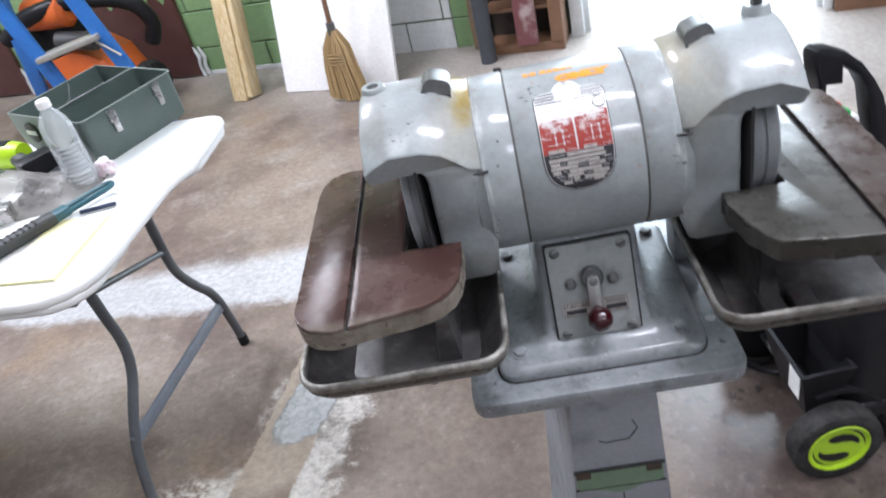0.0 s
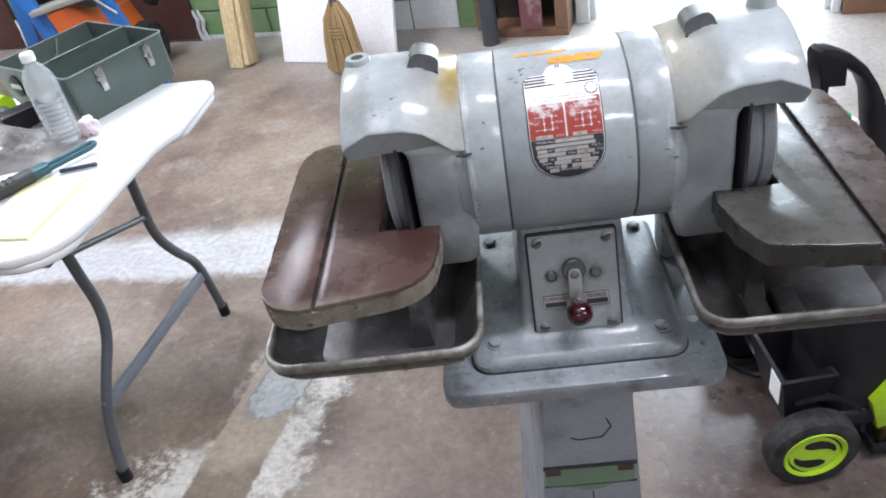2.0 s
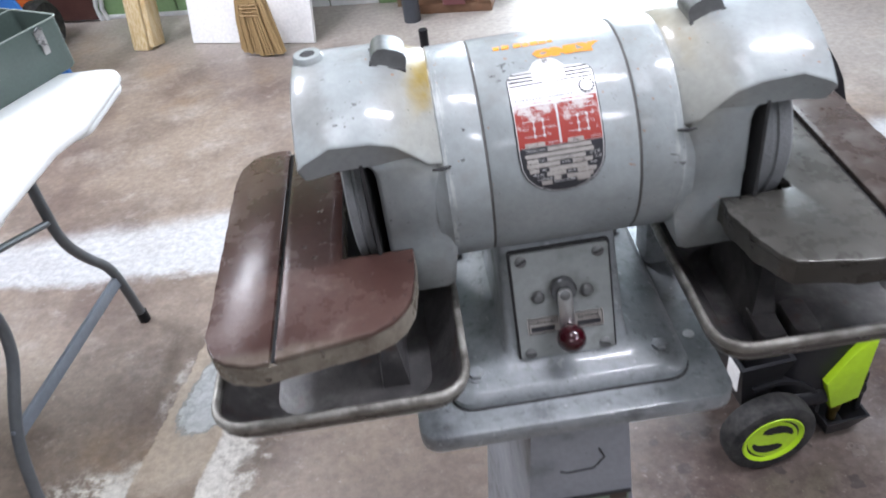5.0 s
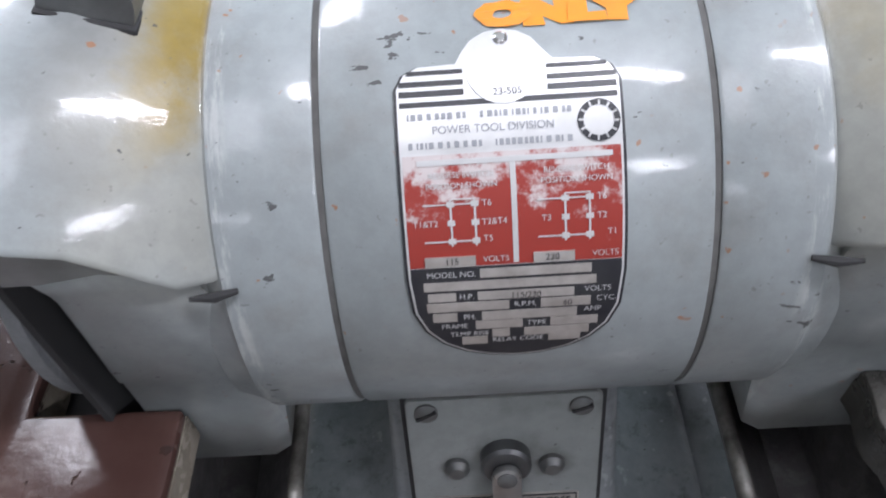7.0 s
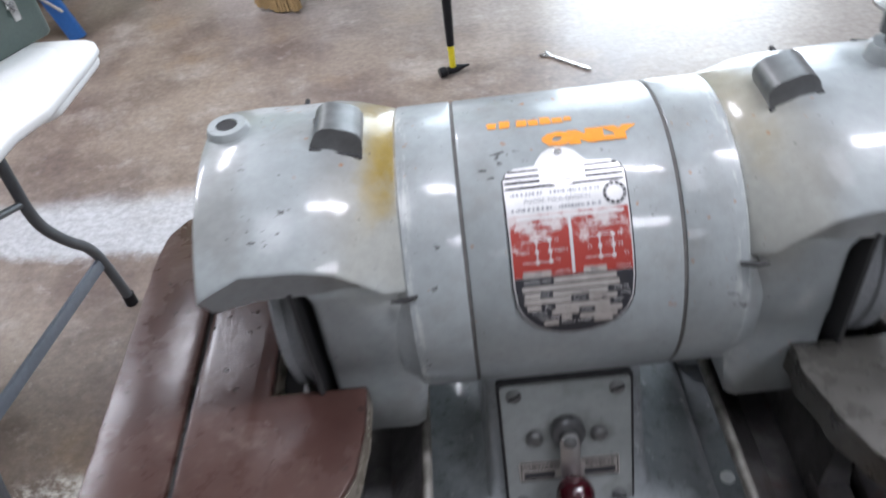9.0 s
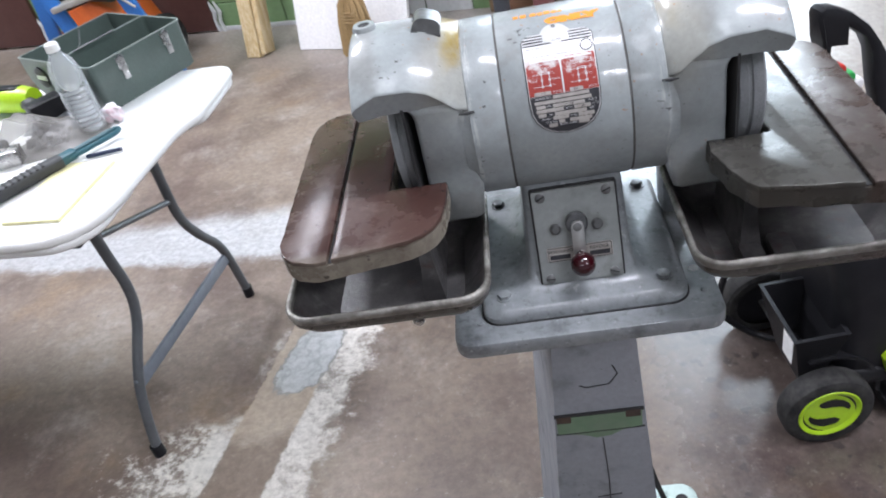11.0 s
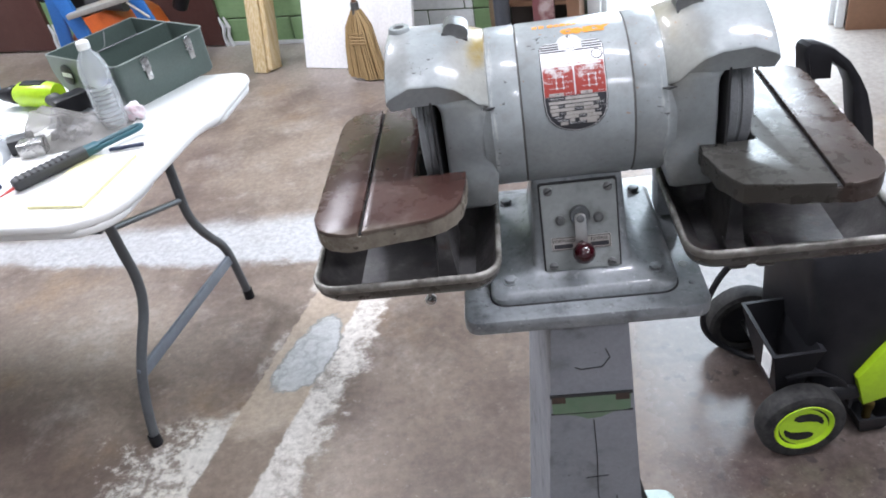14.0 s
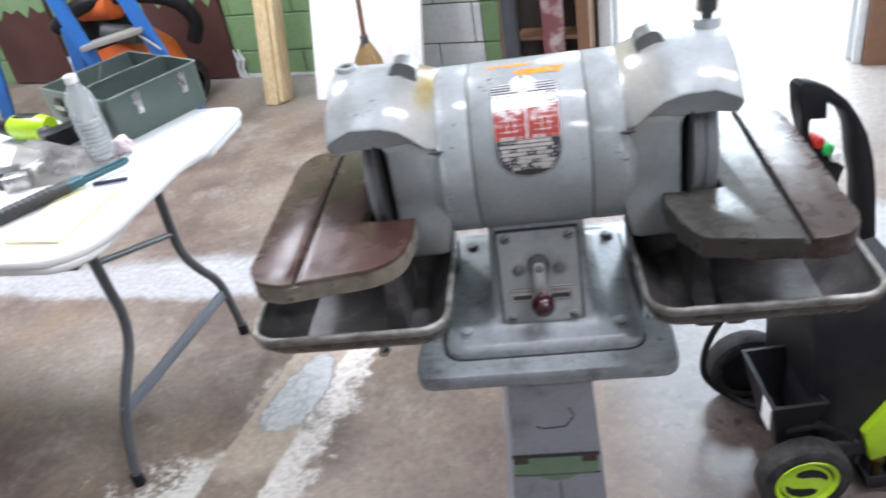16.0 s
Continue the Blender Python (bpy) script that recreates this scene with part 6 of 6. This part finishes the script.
part("muffler", place(lathe([(-0.1, 0.0), (-0.1, 0.045), (0.1, 0.045), (0.1, 0)], (0, 0, 0), "x", 16), pose(-2.0, 3.06, 0.46, 0, 8, -10)), CHARCOAL, til, "grey muffler")
part("hose", tube([(-2.35, 3.1, 0.52), (-2.2, 3.05, 0.62), (-1.95, 3.1, 0.64), (-1.72, 3.15, 0.58), (-1.66, 3.2, 0.44), (-1.72, 3.22, 0.34)], 0.04, 12, smooth=2), BLACK, til, "thick black hose")
for x in (-2.26, -1.8):
    part("tyre", place(lathe([(-0.04, 0.06), (-0.04, 0.11), (-0.02, 0.125), (0.02, 0.125), (0.04, 0.11), (0.04, 0.06)], (0, 0, 0), "x", 28), pose(x, 3.2, 0.126, 0, 0, -15)), RUBBER, til, "black tyre")
part("handlebar", tube([(-2.3, 3.25, 0.4), (-2.42, 3.28, 0.75), (-2.46, 3.2, 0.95)], 0.014, 8), DARKSTEEL, til)

# ---- tools on the floor ----
ham = thing("hammer", (-0.054, 2.113, 0), "black handled hammer with a yellow band standing on its head", "hammer")
part("head", place(rings([[Vector((x, r * math.cos(q * math.pi / 6), r * math.sin(q * math.pi / 6))) for q in range(12)] for x, r in ((-0.05, 0.015), (-0.046, 0.018), (-0.028, 0.018), (-0.022, 0.013), (0.015, 0.014), (0.045, 0.006), (0.06, 0.004))]), pose(-0.056, 2.113, 0.0185, 0, 0, 20)), BLACK, ham, "black steel head")
part("neck", tube([(-0.056, 2.113, 0.03), (-0.056, 2.114, 0.115)], 0.011, 10), YELLOWP, ham, "yellow neck")
part("grip", tube([(-0.056, 2.114, 0.11), (-0.055, 2.115, 0.2), (-0.054, 2.116, 0.285)], [0.0135, 0.0155, 0.0165], 12), BLACK, ham, "black rubber grip")
wr = slab([(-0.1, -0.008), (0.06, -0.006), (0.075, -0.016), (0.095, -0.016), (0.085, -0.004), (0.085, 0.004), (0.095, 0.016), (0.075, 0.016), (0.06, 0.006), (-0.1, 0.008), (-0.112, 0.0)], 0.0, 0.008, 0.002, 2)
solid("wrench", place(wr, pose(0.325, 2.11, 0.0005, 0, 0, 135)), STEEL, "bright open-ended wrench lying on the floor", "wrench")
